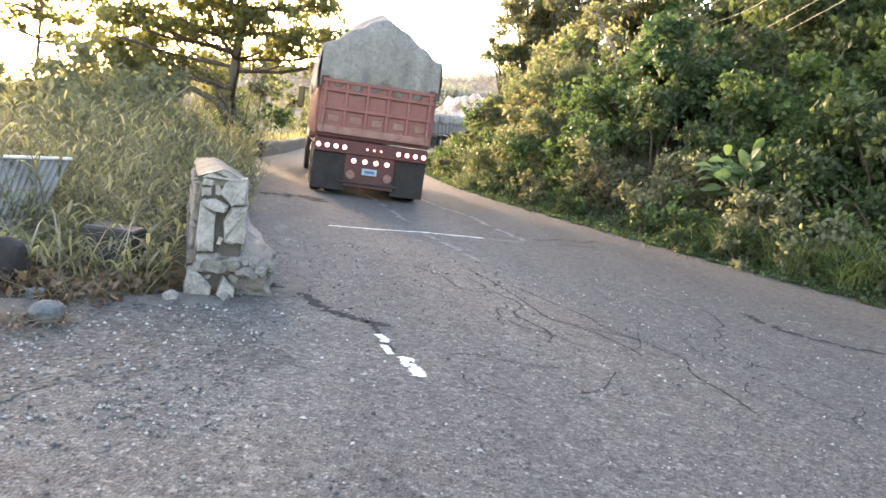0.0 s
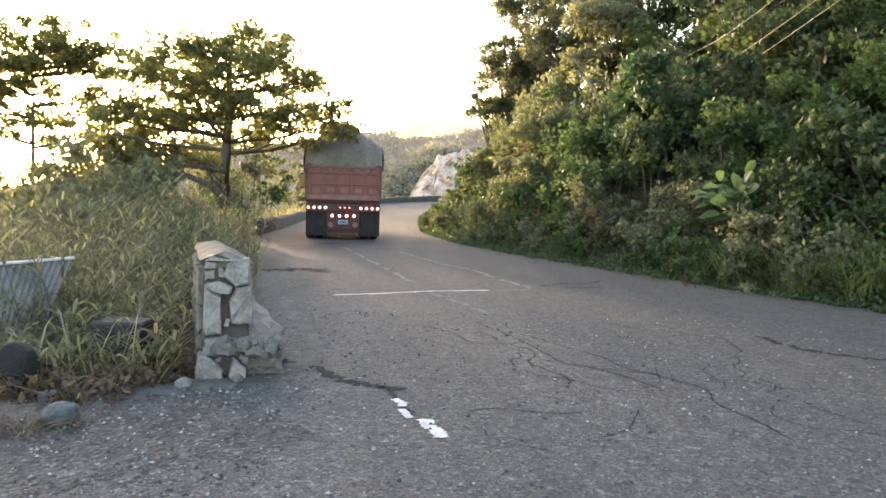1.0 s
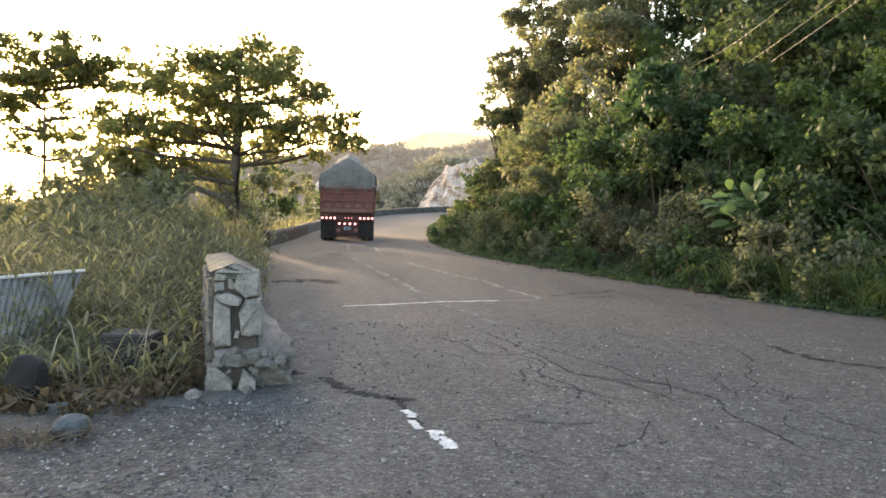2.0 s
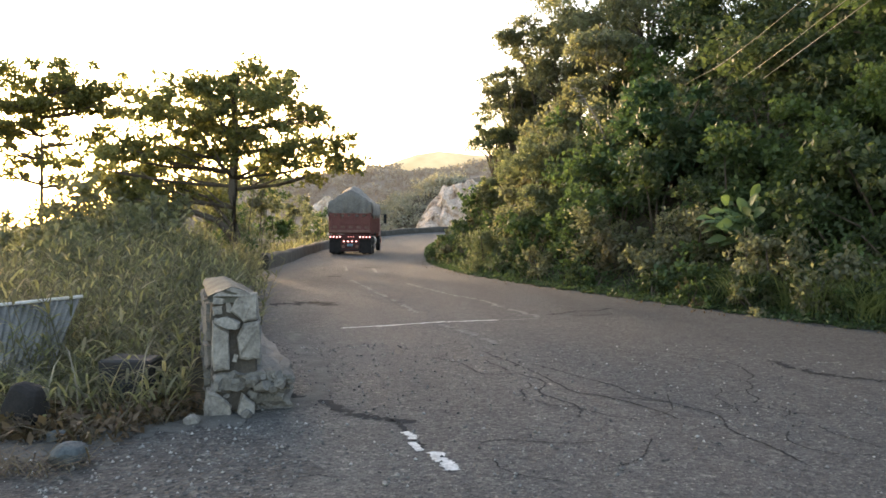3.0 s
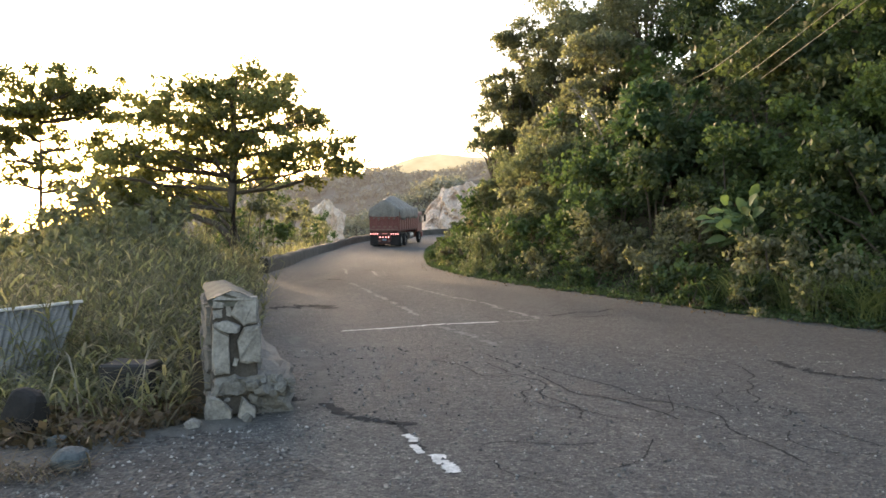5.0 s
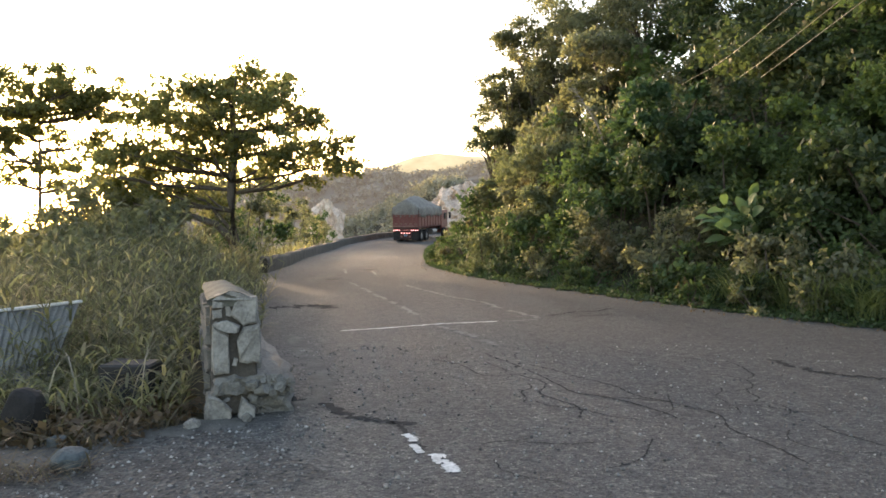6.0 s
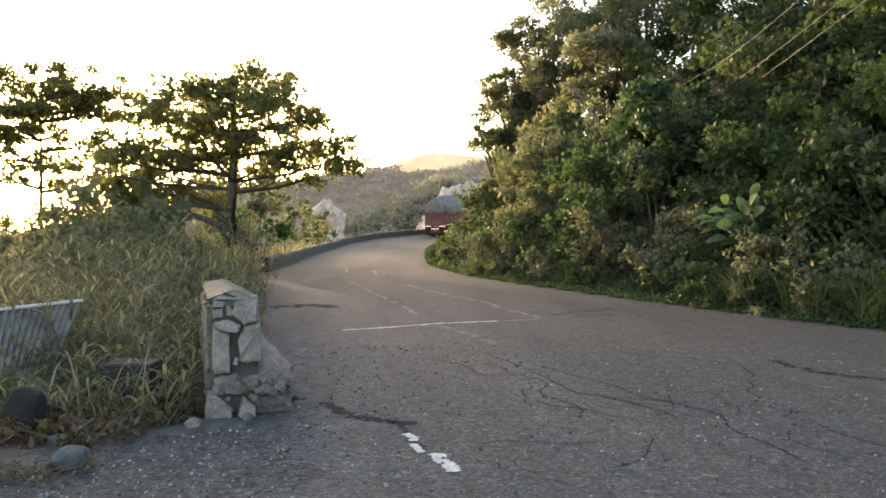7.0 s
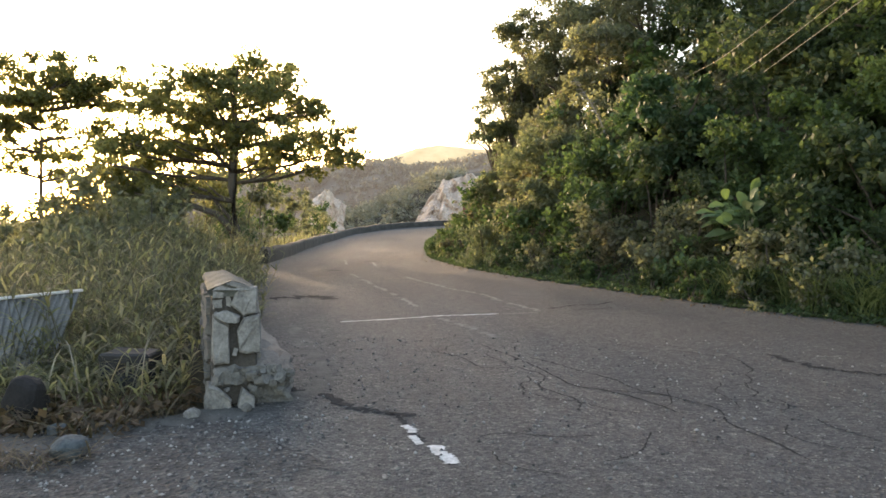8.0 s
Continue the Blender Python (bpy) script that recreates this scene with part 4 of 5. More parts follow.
    y = 6.0 + 6 * rng.random(n) ** 1.5
    x = -np.interp(y, [6, 7, 10, 12], [2.4, 2.6, 2.9, 3.2]) - 3.6 * rng.random(n)
    blades("dry_canes", "broken pale dry canes among the green", np.stack([x, y, land_z(x, y) + 0.1], -1), rng.uniform(0.3, 0.8, n), 0.014, STRAW, 15, 1.1, 1.2)
    n = 260
    y = 4.6 + 0.35 * rng.random(n)
    x = -3.2 + 0.9 * rng.random(n) ** 1.5
    blades("straw_litter", "flattened straw lying on the gravel", np.stack([x, y, np.full(n, 0.012)], -1), rng.uniform(0.05, 0.22, n), 0.008, GRASS_DRY, 14, 3.0, 1.9)
    n = 2300
    y = 5.45 + 2.2 * rng.random(n) ** 1.5
    right = -np.interp(y, [5.4, 6.0, 7, 11], [2.5, 2.12, 2.4, 3.2])
    x = right - 4.6 * rng.random(n)
    y = y + 0.12 * np.sin(x * 3) + 0.05 * np.maximum(0, -2.6 - x)
    roots = np.stack([x, y, land_z(x, y)], -1)
    blades("dry_grass", "dry brown and straw grass along the gravel", roots, rng.uniform(0.1, 0.34, n), 0.018, GRASS_DRY, 10, 1.2, 1.4)
    n = 2600
    y = 5.35 + 1.3 * rng.random(n) ** 1.3
    x = -2.15 - 4.6 * rng.random(n) - 0.3 * (6 - y)
    c = np.stack([x, y, land_z(x, y) + 0.03 + 0.16 * rng.random(n) ** 2], -1)
    v, f = leaf_arrays(rng, c, 0.05, up=1.2)
    tagged(array_mesh("fallen_leaves", v, f, LEAF_BROWN), "fallen brown leaves at the grass edge", "leaves", kind="stuff")
    n = 900
    y = 25 + 30 * rng.random(n)
    x = np.interp(y, [25, 30, 42, 55], [-6.2, -7.1, -8.3, -8.9]) - 1.3 * rng.random(n)
    roots = np.stack([x, y, land_z(x, y)], -1)
    blades("roadside_cane", "pale cane leaning over the guard wall", roots, rng.uniform(0.5, 1.3, n), 0.05, GRASS, 13, 0.5, 1.1)


cane_patch()


def zinc_sheet():
    """A corrugated sheet with a white edge, lying propped in the cane."""
    t = thing("zinc_sheet", "pale corrugated zinc sheet propped up in the cane", "sheet")
    t.matrix_world = pose(-4.75, 6.45, 0.0, 0, -2.0, 50)
    bm = bmesh.new()
    n, rows = 150, []
    for j, z in enumerate((0.0, 0.38, 0.74)):
        rows.append([bm.verts.new(((1.75 - 0.6 * (0.74 - z)) * i / n, 0.013 * math.sin(i * 1.05) + 0.3 * z, z + 0.012 * math.sin(i * 0.1))) for i in range(n + 1)])
    for a, b in zip(rows, rows[1:]):
        for i in range(n):
            bm.faces.new((a[i], a[i + 1], b[i + 1], b[i]))
    s = part("sheet", bm, ZINC, t, smooth=True)
    s.modifiers.new("thick", "SOLIDIFY").thickness = 0.006
    part("edge_strip", box(-0.02, 1.77, 0.2, 0.245, 0.735, 0.765, 0.008), EDGE_WHITE, t, "white painted wooden edge strip")


zinc_sheet()

# Added black block stands in for the dark hollow under the cane.
bm = box(-0.23, 0.23, -0.16, 0.16, 0.0, 0.38, 0.02)
bmesh.ops.subdivide_edges(bm, edges=[e for e in bm.edges if e.calc_length() > 0.1], cuts=5, use_grid_fill=True)
roughen(bm, 0.02, 6, 3)
block = part("dark_hollow_block", bm, BLACK)
block.matrix_world = pose(-2.8, 6.75, 0.0, 0, 0, -6)
tagged(block, "black block standing in for a dark hollow under the cane", "block")

# loose stones by the grass and the parapet
loose_stone("grey_boulder", (-2.47, 4.95, 0), (0.15, 0.12, 0.085), ROCK, "rounded blue-grey rock lying on the gravel", 3, 0.6, True)
loose_stone("dark_boulder", (-3.22, 5.78, 0), (0.17, 0.17, 0.23), RUBBER, "dark half-buried boulder in the dry grass", 4, 0.6, True)
loose_stone("small_rock", (-2.80, 5.42, 0), (0.07, 0.06, 0.05), ROCK, "small grey rock at the grass edge", 5)
loose_stone("pale_stone", (-1.98, 5.93, 0), (0.085, 0.06, 0.05), STONE, "pale broken stone fallen from the parapet", 6)
loose_stone("pale_stone", (-1.60, 6.12, 0), (0.06, 0.05, 0.05), CONCRETE_AND_SHADE, "grey broken stone fallen from the parapet", 7)
loose_stone("white_pebble", (-0.34, 4.56, 0), (0.03, 0.02, 0.014), STONE, "white pebble lying on the asphalt", 8)
loose_stone("white_pebble", (-0.28, 4.73, 0), (0.024, 0.022, 0.016), STONE, "white pebble lying on the asphalt", 9)


# ---------------------------------------------------------------- right bank
def verge_point(y, off):
    """A point off metres into the bank from the right verge, near y."""
    k = int(np.argmin(np.abs(RIGHT_LINE[:88, 1] - y)))
    a, b = RIGHT_LINE[max(k - 1, 0)], RIGHT_LINE[k + 1]
    d = (b - a) / np.hypot(*(b - a))
    return RIGHT_LINE[k, 0] + d[1] * off, RIGHT_LINE[k, 1] - d[0] * off


def bank_rows():
    rnd = random.Random(17)
    kinds = [(LEAF_OLIVE, "olive green bush with dry tips on the bank"), (LEAF_MID, "leafy green bush on the roadside bank"),
             (LEAF_DARK, "dark green bush on the roadside bank"), (LEAF_LIME, "yellow-green creeper bush on the roadside bank"),
             (LEAF_PALE, "dusty grey-green bush on the roadside bank"), (LEAF_RUSSET, "brown tangle of half-dry bush on the bank")]
    seed = 100
    for off, step, r, h, size, y0, y1 in ((0.3, 0.8, 0.42, 0.6, 0.05, 9.5, 40), (0.75, 1.1, 0.75, 1.1, 0.06, 9.5, 66), (1.5, 1.3, 0.85, 1.4, 0.065, 11, 46), (3.4, 1.7, 1.15, 1.9, 0.08, 11, 44), (2.3, 1.7, 1.15, 2.0, 0.075, 9.5, 66), (4.6, 2.3, 1.55, 2.6, 0.09, 10, 42), (7.5, 3.0, 1.9, 3.0, 0.11, 10, 42)):
        y = y0
        while y < y1:
            x, yy = verge_point(y, off + rnd.uniform(-0.3, 0.3))
            m, lab = kinds[rnd.choices(range(6), (3, 3, 3, 1.2, 0.1 if y < 23 else 2.4, 1.0) if off < 4 else (2, 3, 4, 0.6, 0.0, 0.3))[0]]
            if 14 < yy < 21.5 and off > 2:
                m, lab = kinds[rnd.choice((1, 2, 2))]
            if math.hypot(x - 5.9, yy - 15.2) < (0.5 if off < 1 else 1.2):
                y += step
                continue
            k = rnd.uniform(0.75, 1.3) * (1.0 if y < 38 else 0.62)
            far = 1.0 if y < 26 else 1.3
            shrub(x, yy, r * k, h * k * rnd.uniform(0.85, 1.25), m, seed, size * far * 1.25, 1.25, lab, -0.1)
            seed += 1
            y += step * rnd.uniform(0.8, 1.25)


bank_rows()


def bank_tree(x, y, zc, r, material, seed, leaves, label, size=0.1, squash=0.85):
    rnd = random.Random(seed)
    z0 = ground_at(x, y)
    h = zc - z0
    blobs = []
    for k in range(26):
        d = Vector((rnd.gauss(0, 1), rnd.gauss(0, 1), rnd.gauss(0, 0.8))).normalized() * r * rnd.uniform(0.45, 1.0)
        s = r * rnd.uniform(0.2, 0.36)
        blobs.append((d.x, d.y, h + d.z * squash, s * 1.2, s * 1.1, s * 0.6))
    limbs = [([(0, 0, h * 0.45), (b[0] * 0.4, b[1] * 0.4, h * 0.5 + b[2] * 0.3), b[:3]], [0.07, 0.05, 0.015]) for b in blobs[:7]]
    return tree("tree", label, (x, y, z0), ([(0, 0, -0.3), (0.1, 0, h * 0.5), (0, 0.1, h)], [0.16, 0.11, 0.04]), limbs, blobs, leaves, size, material, seed, "trees on the bank")


DARK_TREE = "dark leafy tree leaning over the bank"
# Far-end trees get olive and pale leaves to paint in hazy glare.
bank_tree(4.6, 40, 7.2, 2.5, LEAF_OLIVE, 301, 7000, "grey-green feathery tree at the end of the bank", 0.12)
bank_tree(4.1, 44, 4.6, 1.8, LEAF_PALE, 302, 5000, "grey-green feathery tree at the end of the bank", 0.12)
bank_tree(6.4, 36, 10.2, 2.9, LEAF_OLIVE, 303, 8500, DARK_TREE, 0.12)
bank_tree(8.6, 32, 10.8, 3.0, LEAF_OLIVE, 304, 9500, DARK_TREE, 0.11)
bank_tree(6.6, 30, 7.6, 2.2, LEAF_OLIVE, 305, 7500, DARK_TREE, 0.11)
bank_tree(10.4, 28, 9.4, 2.6, LEAF_DARK, 306, 9500, DARK_TREE, 0.1)
bank_tree(11.4, 24, 8.6, 2.5, LEAF_DARK, 307, 10000, DARK_TREE, 0.095)
bank_tree(12.4, 20, 8.0, 2.4, LEAF_MID, 308, 10000, DARK_TREE, 0.09)
bank_tree(8.6, 25, 6.2, 1.7, LEAF_OLIVE, 309, 6000, DARK_TREE, 0.09)
bank_tree(13.6, 26, 12.0, 3.0, LEAF_DARK, 310, 9000, DARK_TREE, 0.11)
bank_tree(6.1, 20.4, 3.95, 1.7, LEAF_ROUND, 311, 7000, "rounded broad-leaved blue-green tree on the bank", 0.12)
bank_tree(8.4, 16.2, 3.3, 1.55, LEAF_LIME, 312, 9000, "sunlit yellow-green vines smothering a tree", 0.075)
bank_tree(9.7, 15.2, 4.2, 1.5, LEAF_LIME, 313, 8000, "sunlit yellow-green vines smothering a tree", 0.075)
bank_tree(3.3, 29.5, 4.0, 1.6, LEAF_PALE, 314, 5200, "pale feathery shrub tree on the bank", 0.09, 0.6)


for k, (x, y, r, h, m) in enumerate([(6.2, 13.6, 0.75, 1.15, LEAF_DARK), (5.25, 15.4, 0.7, 1.0, LEAF_MID), (6.95, 13.0, 0.8, 1.1, LEAF_OLIVE), (7.2, 15.2, 0.9, 1.3, LEAF_DARK),
                                     (7.4, 13.9, 1.1, 1.5, LEAF_MID), (5.7, 17.0, 0.9, 1.6, LEAF_OLIVE), (4.95, 14.9, 0.5, 0.6, LEAF_MID), (5.75, 13.7, 0.55, 0.7, LEAF_OLIVE), (7.9, 13.2, 1.0, 1.4, LEAF_DARK),
                                     (8.6, 14.6, 1.2, 1.9, LEAF_DARK), (7.6, 15.6, 1.1, 1.7, LEAF_MID), (6.4, 17.5, 1.1, 1.9, LEAF_DARK)]):
    shrub(x, y, r, h, m, 500 + k, 0.06, 1.3, "leafy green bush around the broad-leaved plant", -0.1)
bank_tree(3.5, 38, 8.6, 1.7, LEAF_OLIVE, 319, 5000, "feathery tree at the end of the bank", 0.11)
bank_tree(2.7, 38.5, 6.2, 1.4, LEAF_PALE, 320, 5200, "feathery tree at the end of the bank", 0.11)
bank_tree(4.7, 37, 10.6, 1.8, LEAF_OLIVE, 321, 5000, DARK_TREE, 0.11)
bank_tree(4.3, 37.5, 7.0, 1.9, LEAF_OLIVE, 325, 6000, DARK_TREE, 0.11)
# Lighter olive leaves here again paint in the far-end glare.
bank_tree(5.6, 34.5, 8.6, 1.9, LEAF_OLIVE, 326, 6500, DARK_TREE, 0.11)
bank_tree(3.1, 31, 3.0, 1.3, LEAF_PALE, 322, 6000, "pale feathery shrub tree on the bank", 0.09, 0.7)
bank_tree(4.0, 26.5, 4.0, 1.5, LEAF_PALE, 323, 7000, "pale feathery shrub tree on the bank", 0.085, 0.7)
bank_tree(3.4, 24.0, 2.4, 1.0, LEAF_PALE, 324, 4500, "pale feathery shrub tree on the bank", 0.08, 0.7)
bank_tree(9.7, 20, 6.0, 1.8, LEAF_DARK, 315, 7500, DARK_TREE, 0.085)
bank_tree(11.0, 17.4, 6.4, 1.9, LEAF_MID, 316, 8500, DARK_TREE, 0.085)
bank_tree(9.3, 18.0, 4.4, 1.4, LEAF_DARK, 317, 6000, DARK_TREE, 0.08)
bank_tree(8.0, 22.0, 4.6, 1.6, LEAF_OLIVE, 318, 6000, DARK_TREE, 0.085)


# Unseen trees, added beyond the view to hold light off road and bank.
SHADE_TREE = "tall dark tree added out of view to darken the bank"
for k, (x, y, zc, r) in enumerate([(13.2, 13.0, 7.6, 2.2), (14.6, 8.5, 8.2, 2.6), (16.8, 15.5, 11.0, 3.0), (17.4, 4.5, 8.6, 2.8), (19.5, 10.0, 12.5, 3.4), (20.5, -2.0, 9.0, 3.0)]):
    bank_tree(x, y, zc, r, LEAF_DARK, 340 + k, 5000, SHADE_TREE, 0.15)


DEADWOOD = mat_plain("bleached_dead_wood", (0.16, 0.15, 0.13), (0.33, 0.31, 0.28), 6, 0.9, stretch=(1, 1, 0.2))
snag = thing("dead_palm_frond", "bleached dry palm frond leaning out of the bank", "frond", at=(5.5, 24.0, ground_at(5.5, 24.0)))
zs = 6.0 - ground_at(5.5, 24.0)
spine = [Vector(p) for p in curve_through([(0, 0, -0.2), (-0.35, 0, zs * 0.45), (-0.75, -0.1, zs * 0.72), (-1.4, -0.2, zs)], 8)]
part("stalk", tube(spine, [0.04 - 0.0014 * k for k in range(len(spine))], 7), DEADWOOD, snag)
frond_rnd = random.Random(8)
for k in range(14, len(spine) - 1):
    for sx in (-1, 1):
        d = (spine[k + 1] - spine[k]).normalized() * 0.5 + Vector((sx * 0.6, frond_rnd.uniform(-0.3, 0.3), frond_rnd.uniform(-0.3, 0.15)))
        ln = frond_rnd.uniform(0.16, 0.34)
        tip = spine[k] + d * ln + Vector((0, 0, -0.06))
        part("leaflet", tube([spine[k], spine[k] + d * ln * 0.5, tip], [0.012, 0.014, 0.003], 4), DEADWOOD, snag)


def ground_cover():
    rng = np.random.default_rng(23)
    n = 38000
    i = rng.integers(20, 84, n) + rng.random(n)
    k = i.astype(int)
    p = RIGHT_LINE[k] + (RIGHT_LINE[k + 1] - RIGHT_LINE[k]) * (i - k)[:, None]
    d = unit(RIGHT_LINE[k + 1] - RIGHT_LINE[k])
    off = -0.28 + 4.6 * rng.random(n) ** 2 + 0.12 * np.sin(i * 5)
    x, y = p[:, 0] + d[:, 1] * off, p[:, 1] - d[:, 0] * off
    c = np.stack([x, y, land_z(x, y) + 0.03 + 0.3 * rng.random(n) * np.clip(off + 0.3, 0.1, 1)], -1)
    v, f = leaf_arrays(rng, c, 0.06, up=1.0)
    tagged(array_mesh("ground_cover", v, f, LEAF_DARK), "low creeping leaves spilling to the road edge", "plants", kind="stuff")
    n = 16000
    i = rng.uniform(20, 84, n)
    k = i.astype(int)
    p = RIGHT_LINE[k] + (RIGHT_LINE[k + 1] - RIGHT_LINE[k]) * (i - k)[:, None]
    d = unit(RIGHT_LINE[k + 1] - RIGHT_LINE[k])
    off = -0.3 + 0.9 * rng.random(n) + 0.1 * np.sin(i * 4) + 0.06 * np.sin(i * 11)
    x, y = p[:, 0] + d[:, 1] * off, p[:, 1] - d[:, 0] * off
    c = np.stack([x, y, np.maximum(land_z(x, y), road_z(y)) + 0.02 + 0.4 * rng.random(n) ** 1.5 * np.clip(off + 0.4, 0.15, 1)], -1)
    v, f = leaf_arrays(rng, c, 0.045, up=1.0)
    tagged(array_mesh("verge_weeds", v, f, LEAF_MID), "small dusty weeds creeping onto the road edge", "plants", kind="stuff")
    n = 4200
    i = 22 + 42 * rng.random(n) ** 1.4
    k = i.astype(int)
    p = RIGHT_LINE[k] + (RIGHT_LINE[k + 1] - RIGHT_LINE[k]) * (i - k)[:, None]
    d = unit(RIGHT_LINE[k + 1] - RIGHT_LINE[k])
    off = 0.1 + 2.4 * rng.random(n)
    x, y = p[:, 0] + d[:, 1] * off, p[:, 1] - d[:, 0] * off
    clump = np.sin(x * 2.3) * np.cos(y * 1.9)
    keep = (clump > 0.1) | (y < 13)
    x, y, off = x[keep], y[keep], off[keep]
    roots = np.stack([x, y, land_z(x, y)], -1)
    blades("bank_grass", "lush arching grass along the foot of the bank", roots, rng.uniform(0.3, 0.9, len(x)) * np.where(y < 13.5, 1.2, 0.75), 0.016, GRASS_LUSH, 24, 0.8, 1.3)


ground_cover()


def front_grass():
    rng = np.random.default_rng(29)
    n = 4200
    y = 9.8 + 5.0 * rng.random(n) ** 1.2
    x = np.interp(y, RIGHT_LINE[30:60, 1], RIGHT_LINE[30:60, 0]) + 0.05 + 1.1 * rng.random(n)
    keep = np.sin(x * 5.1) * np.cos(y * 3.3) + 0.25 * np.sin(y * 9) > -0.05
    x, y = x[keep], y[keep]
    blades("tall_grass", "tall pale green grass tufts at the foot of the bank", np.stack([x, y, land_z(x, y)], -1), rng.uniform(0.5, 1.15, len(x)), 0.021, GRASS_LUSH, 30, 0.6, 1.4)


front_grass()


def verge_litter():
    rng = np.random.default_rng(33)
    n = 900
    i = rng.uniform(26, 70, n)
    k = i.astype(int)
    p = RIGHT_LINE[k] + (RIGHT_LINE[k + 1] - RIGHT_LINE[k]) * (i - k)[:, None]
    d = unit(RIGHT_LINE[k + 1] - RIGHT_LINE[k])
    off = -0.9 * rng.random(n) ** 2.5 - 0.1
    x, y = p[:, 0] + d[:, 1] * off, p[:, 1] - d[:, 0] * off
    v, f = leaf_arrays(rng, np.stack([x, y, road_z(y) + 0.02], -1), 0.035, up=4.0)
    tagged(array_mesh("road_edge_litter", v, f, LEAF_BROWN), "dead leaves scattered on the road edge", "leaves", kind="stuff")


verge_litter()


def broad_leaf_plant(x, y):
    """A big-leaved plant, leaves on stalks from one crown."""
    z = ground_at(x, y)
    t = thing("broad_leaf_plant", "large-leaved green plant standing out on the bank", "plant", at=(x, y, z))
    rnd = random.Random(31)
    part("stem", tube([(0, 0, -0.1), (0.03, 0, 0.6), (0, 0, 1.35)], [0.035, 0.03, 0.02], 7), BARK, t)
    for k in range(44):
        a = rnd.uniform(0, 6.28)
        tilt = rnd.uniform(0.2, 1.7)
        d0 = Vector((math.cos(a) * math.sin(tilt), math.sin(a) * math.sin(tilt), math.cos(tilt)))
        s0 = Vector((rnd.uniform(-0.22, 0.22), rnd.uniform(-0.15, 0.15), rnd.uniform(0.7, 1.35)))
        e = s0 + d0 * rnd.uniform(0.15, 0.6)
        bm = tube([s0, s0.lerp(e, 0.5) + Vector((0, 0, 0.04)), e], [0.014, 0.011, 0.007], 5)
        stalk = part("stalk", bm, LEAF_BROAD, t)
        L, W = rnd.uniform(0.34, 0.52), rnd.uniform(0.09, 0.125)
        d = Vector((math.cos(a) * math.sin(tilt), math.sin(a) * math.sin(tilt), math.cos(tilt)))
        face = Vector((rnd.uniform(-1.0, 0.8), rnd.uniform(-1.2, 0.1), rnd.uniform(0.2, 1.2)))
        side = d.cross(face).normalized()
        up = side.cross(d)
        bm = bmesh.new()
        rows = []
        for i in range(6):
            s = i / 5
            w = W * math.sin(math.pi * min(1, s * 0.9 + 0.08)) ** 0.8
            c = e + d * L * s - Vector((0, 0, 1)) * 0.12 * s * s
            rows.append([bm.verts.new(c + side * w * q + up * 0.25 * w * abs(q) + up * 0.01 * math.sin(i * 2 + q * 3)) for q in (-1, -0.5, 0, 0.5, 1)])
        for p, q in zip(rows, rows[1:]):
            for j in range(4):
                bm.faces.new((p[j], p[j + 1], q[j + 1], q[j]))
        part("leaf", bm, LEAF_BROAD, t, smooth=True)


broad_leaf_plant(6.22, 15.4)


# ---------------------------------------------------------------- overhead cables
def cable(points, r):
    bm = tube(curve_through(points, 8), [r] * (8 * (len(points) - 1) + 1), 6)
    ob = part("overhead_cable", bm, WIRE)
    tagged(ob, "pale overhead cable slung along the bank trees", "cable", "overhead cables")


cable([(3.2, -20, 6.6), (6.78, 12.0, 5.22), (7.9, 22, 4.92), (8.8, 30, 4.75)], 0.006)
cable([(2.6, -20, 6.4), (6.37, 12.0, 5.2), (7.58, 22, 5.2), (8.5, 30, 5.25)], 0.005)
cable([(1.6, -20, 5.4), (5.69, 12.0, 5.2), (7.05, 22, 5.72), (8.1, 30, 6.2)], 0.004)


# ---------------------------------------------------------------- road wear
def strip(name, points, width, material, label, category, seed=0, lift=0.004, ragged=0.4):
    """A ragged flat band on the road along points."""
    rng = np.random.default_rng(seed)
    line = curve_through(points, 10)
    tan = unit(np.gradient(line, axis=0))
    nrm = np.stack([-tan[:, 1], tan[:, 0]], -1)
    line = line + nrm * rng.normal(size=(len(line), 1)) * width * ragged * 0.4
    w = width * (0.5 + ragged * rng.uniform(-0.45, 0.45, (2, len(line))))
    w[:, 0] *= 0.2
    w[:, -1] *= 0.2
    a, b = line + nrm * w[0][:, None], line - nrm * w[1][:, None]
    bm = bmesh.new()
    top = [[bm.verts.new((*p, float(road_z(p[1])) + lift)) for p in e] for e in (a, b)]
    for k in range(len(line) - 1):
        bm.faces.new((top[0][k], top[1][k], top[1][k + 1], top[0][k + 1]))
    ob = part(name, bm, material)
    tagged(ob, label, category, kind="structure")


strip("crack", [(-1.45, 6.95), (-1.06, 6.71), (-0.84, 6.37), (-0.63, 6.18), (-0.43, 6.11), (-0.21, 6.0)], 0.10, CRACK, "open crack across the asphalt edge", "crack", 1, ragged=0.6)
strip("crack", [(-0.42, 6.11), (-0.30, 5.85), (-0.2, 5.5), (-0.1, 5.3)], 0.035, CRACK, "open crack beside the paint patch", "crack", 2, ragged=0.9)
strip("crack", [(3.93, 8.95), (4.02, 8.3), (4.18, 8.05), (4.34, 7.9), (4.77, 7.72), (5.6, 7.5)], 0.09, CRACK, "open crack near the far lane", "crack", 3, ragged=0.9)
strip("crack", [(0.5, 9.47), (0.79, 8.73), (1.0, 8.14), (1.12, 7.72), (1.27, 7.17), (1.47, 7.01), (1.67, 6.78), (1.84, 6.49), (1.98, 6.16)], 0.02, CRACK, "fine crack along the lane", "crack", 4, ragged=0.9)
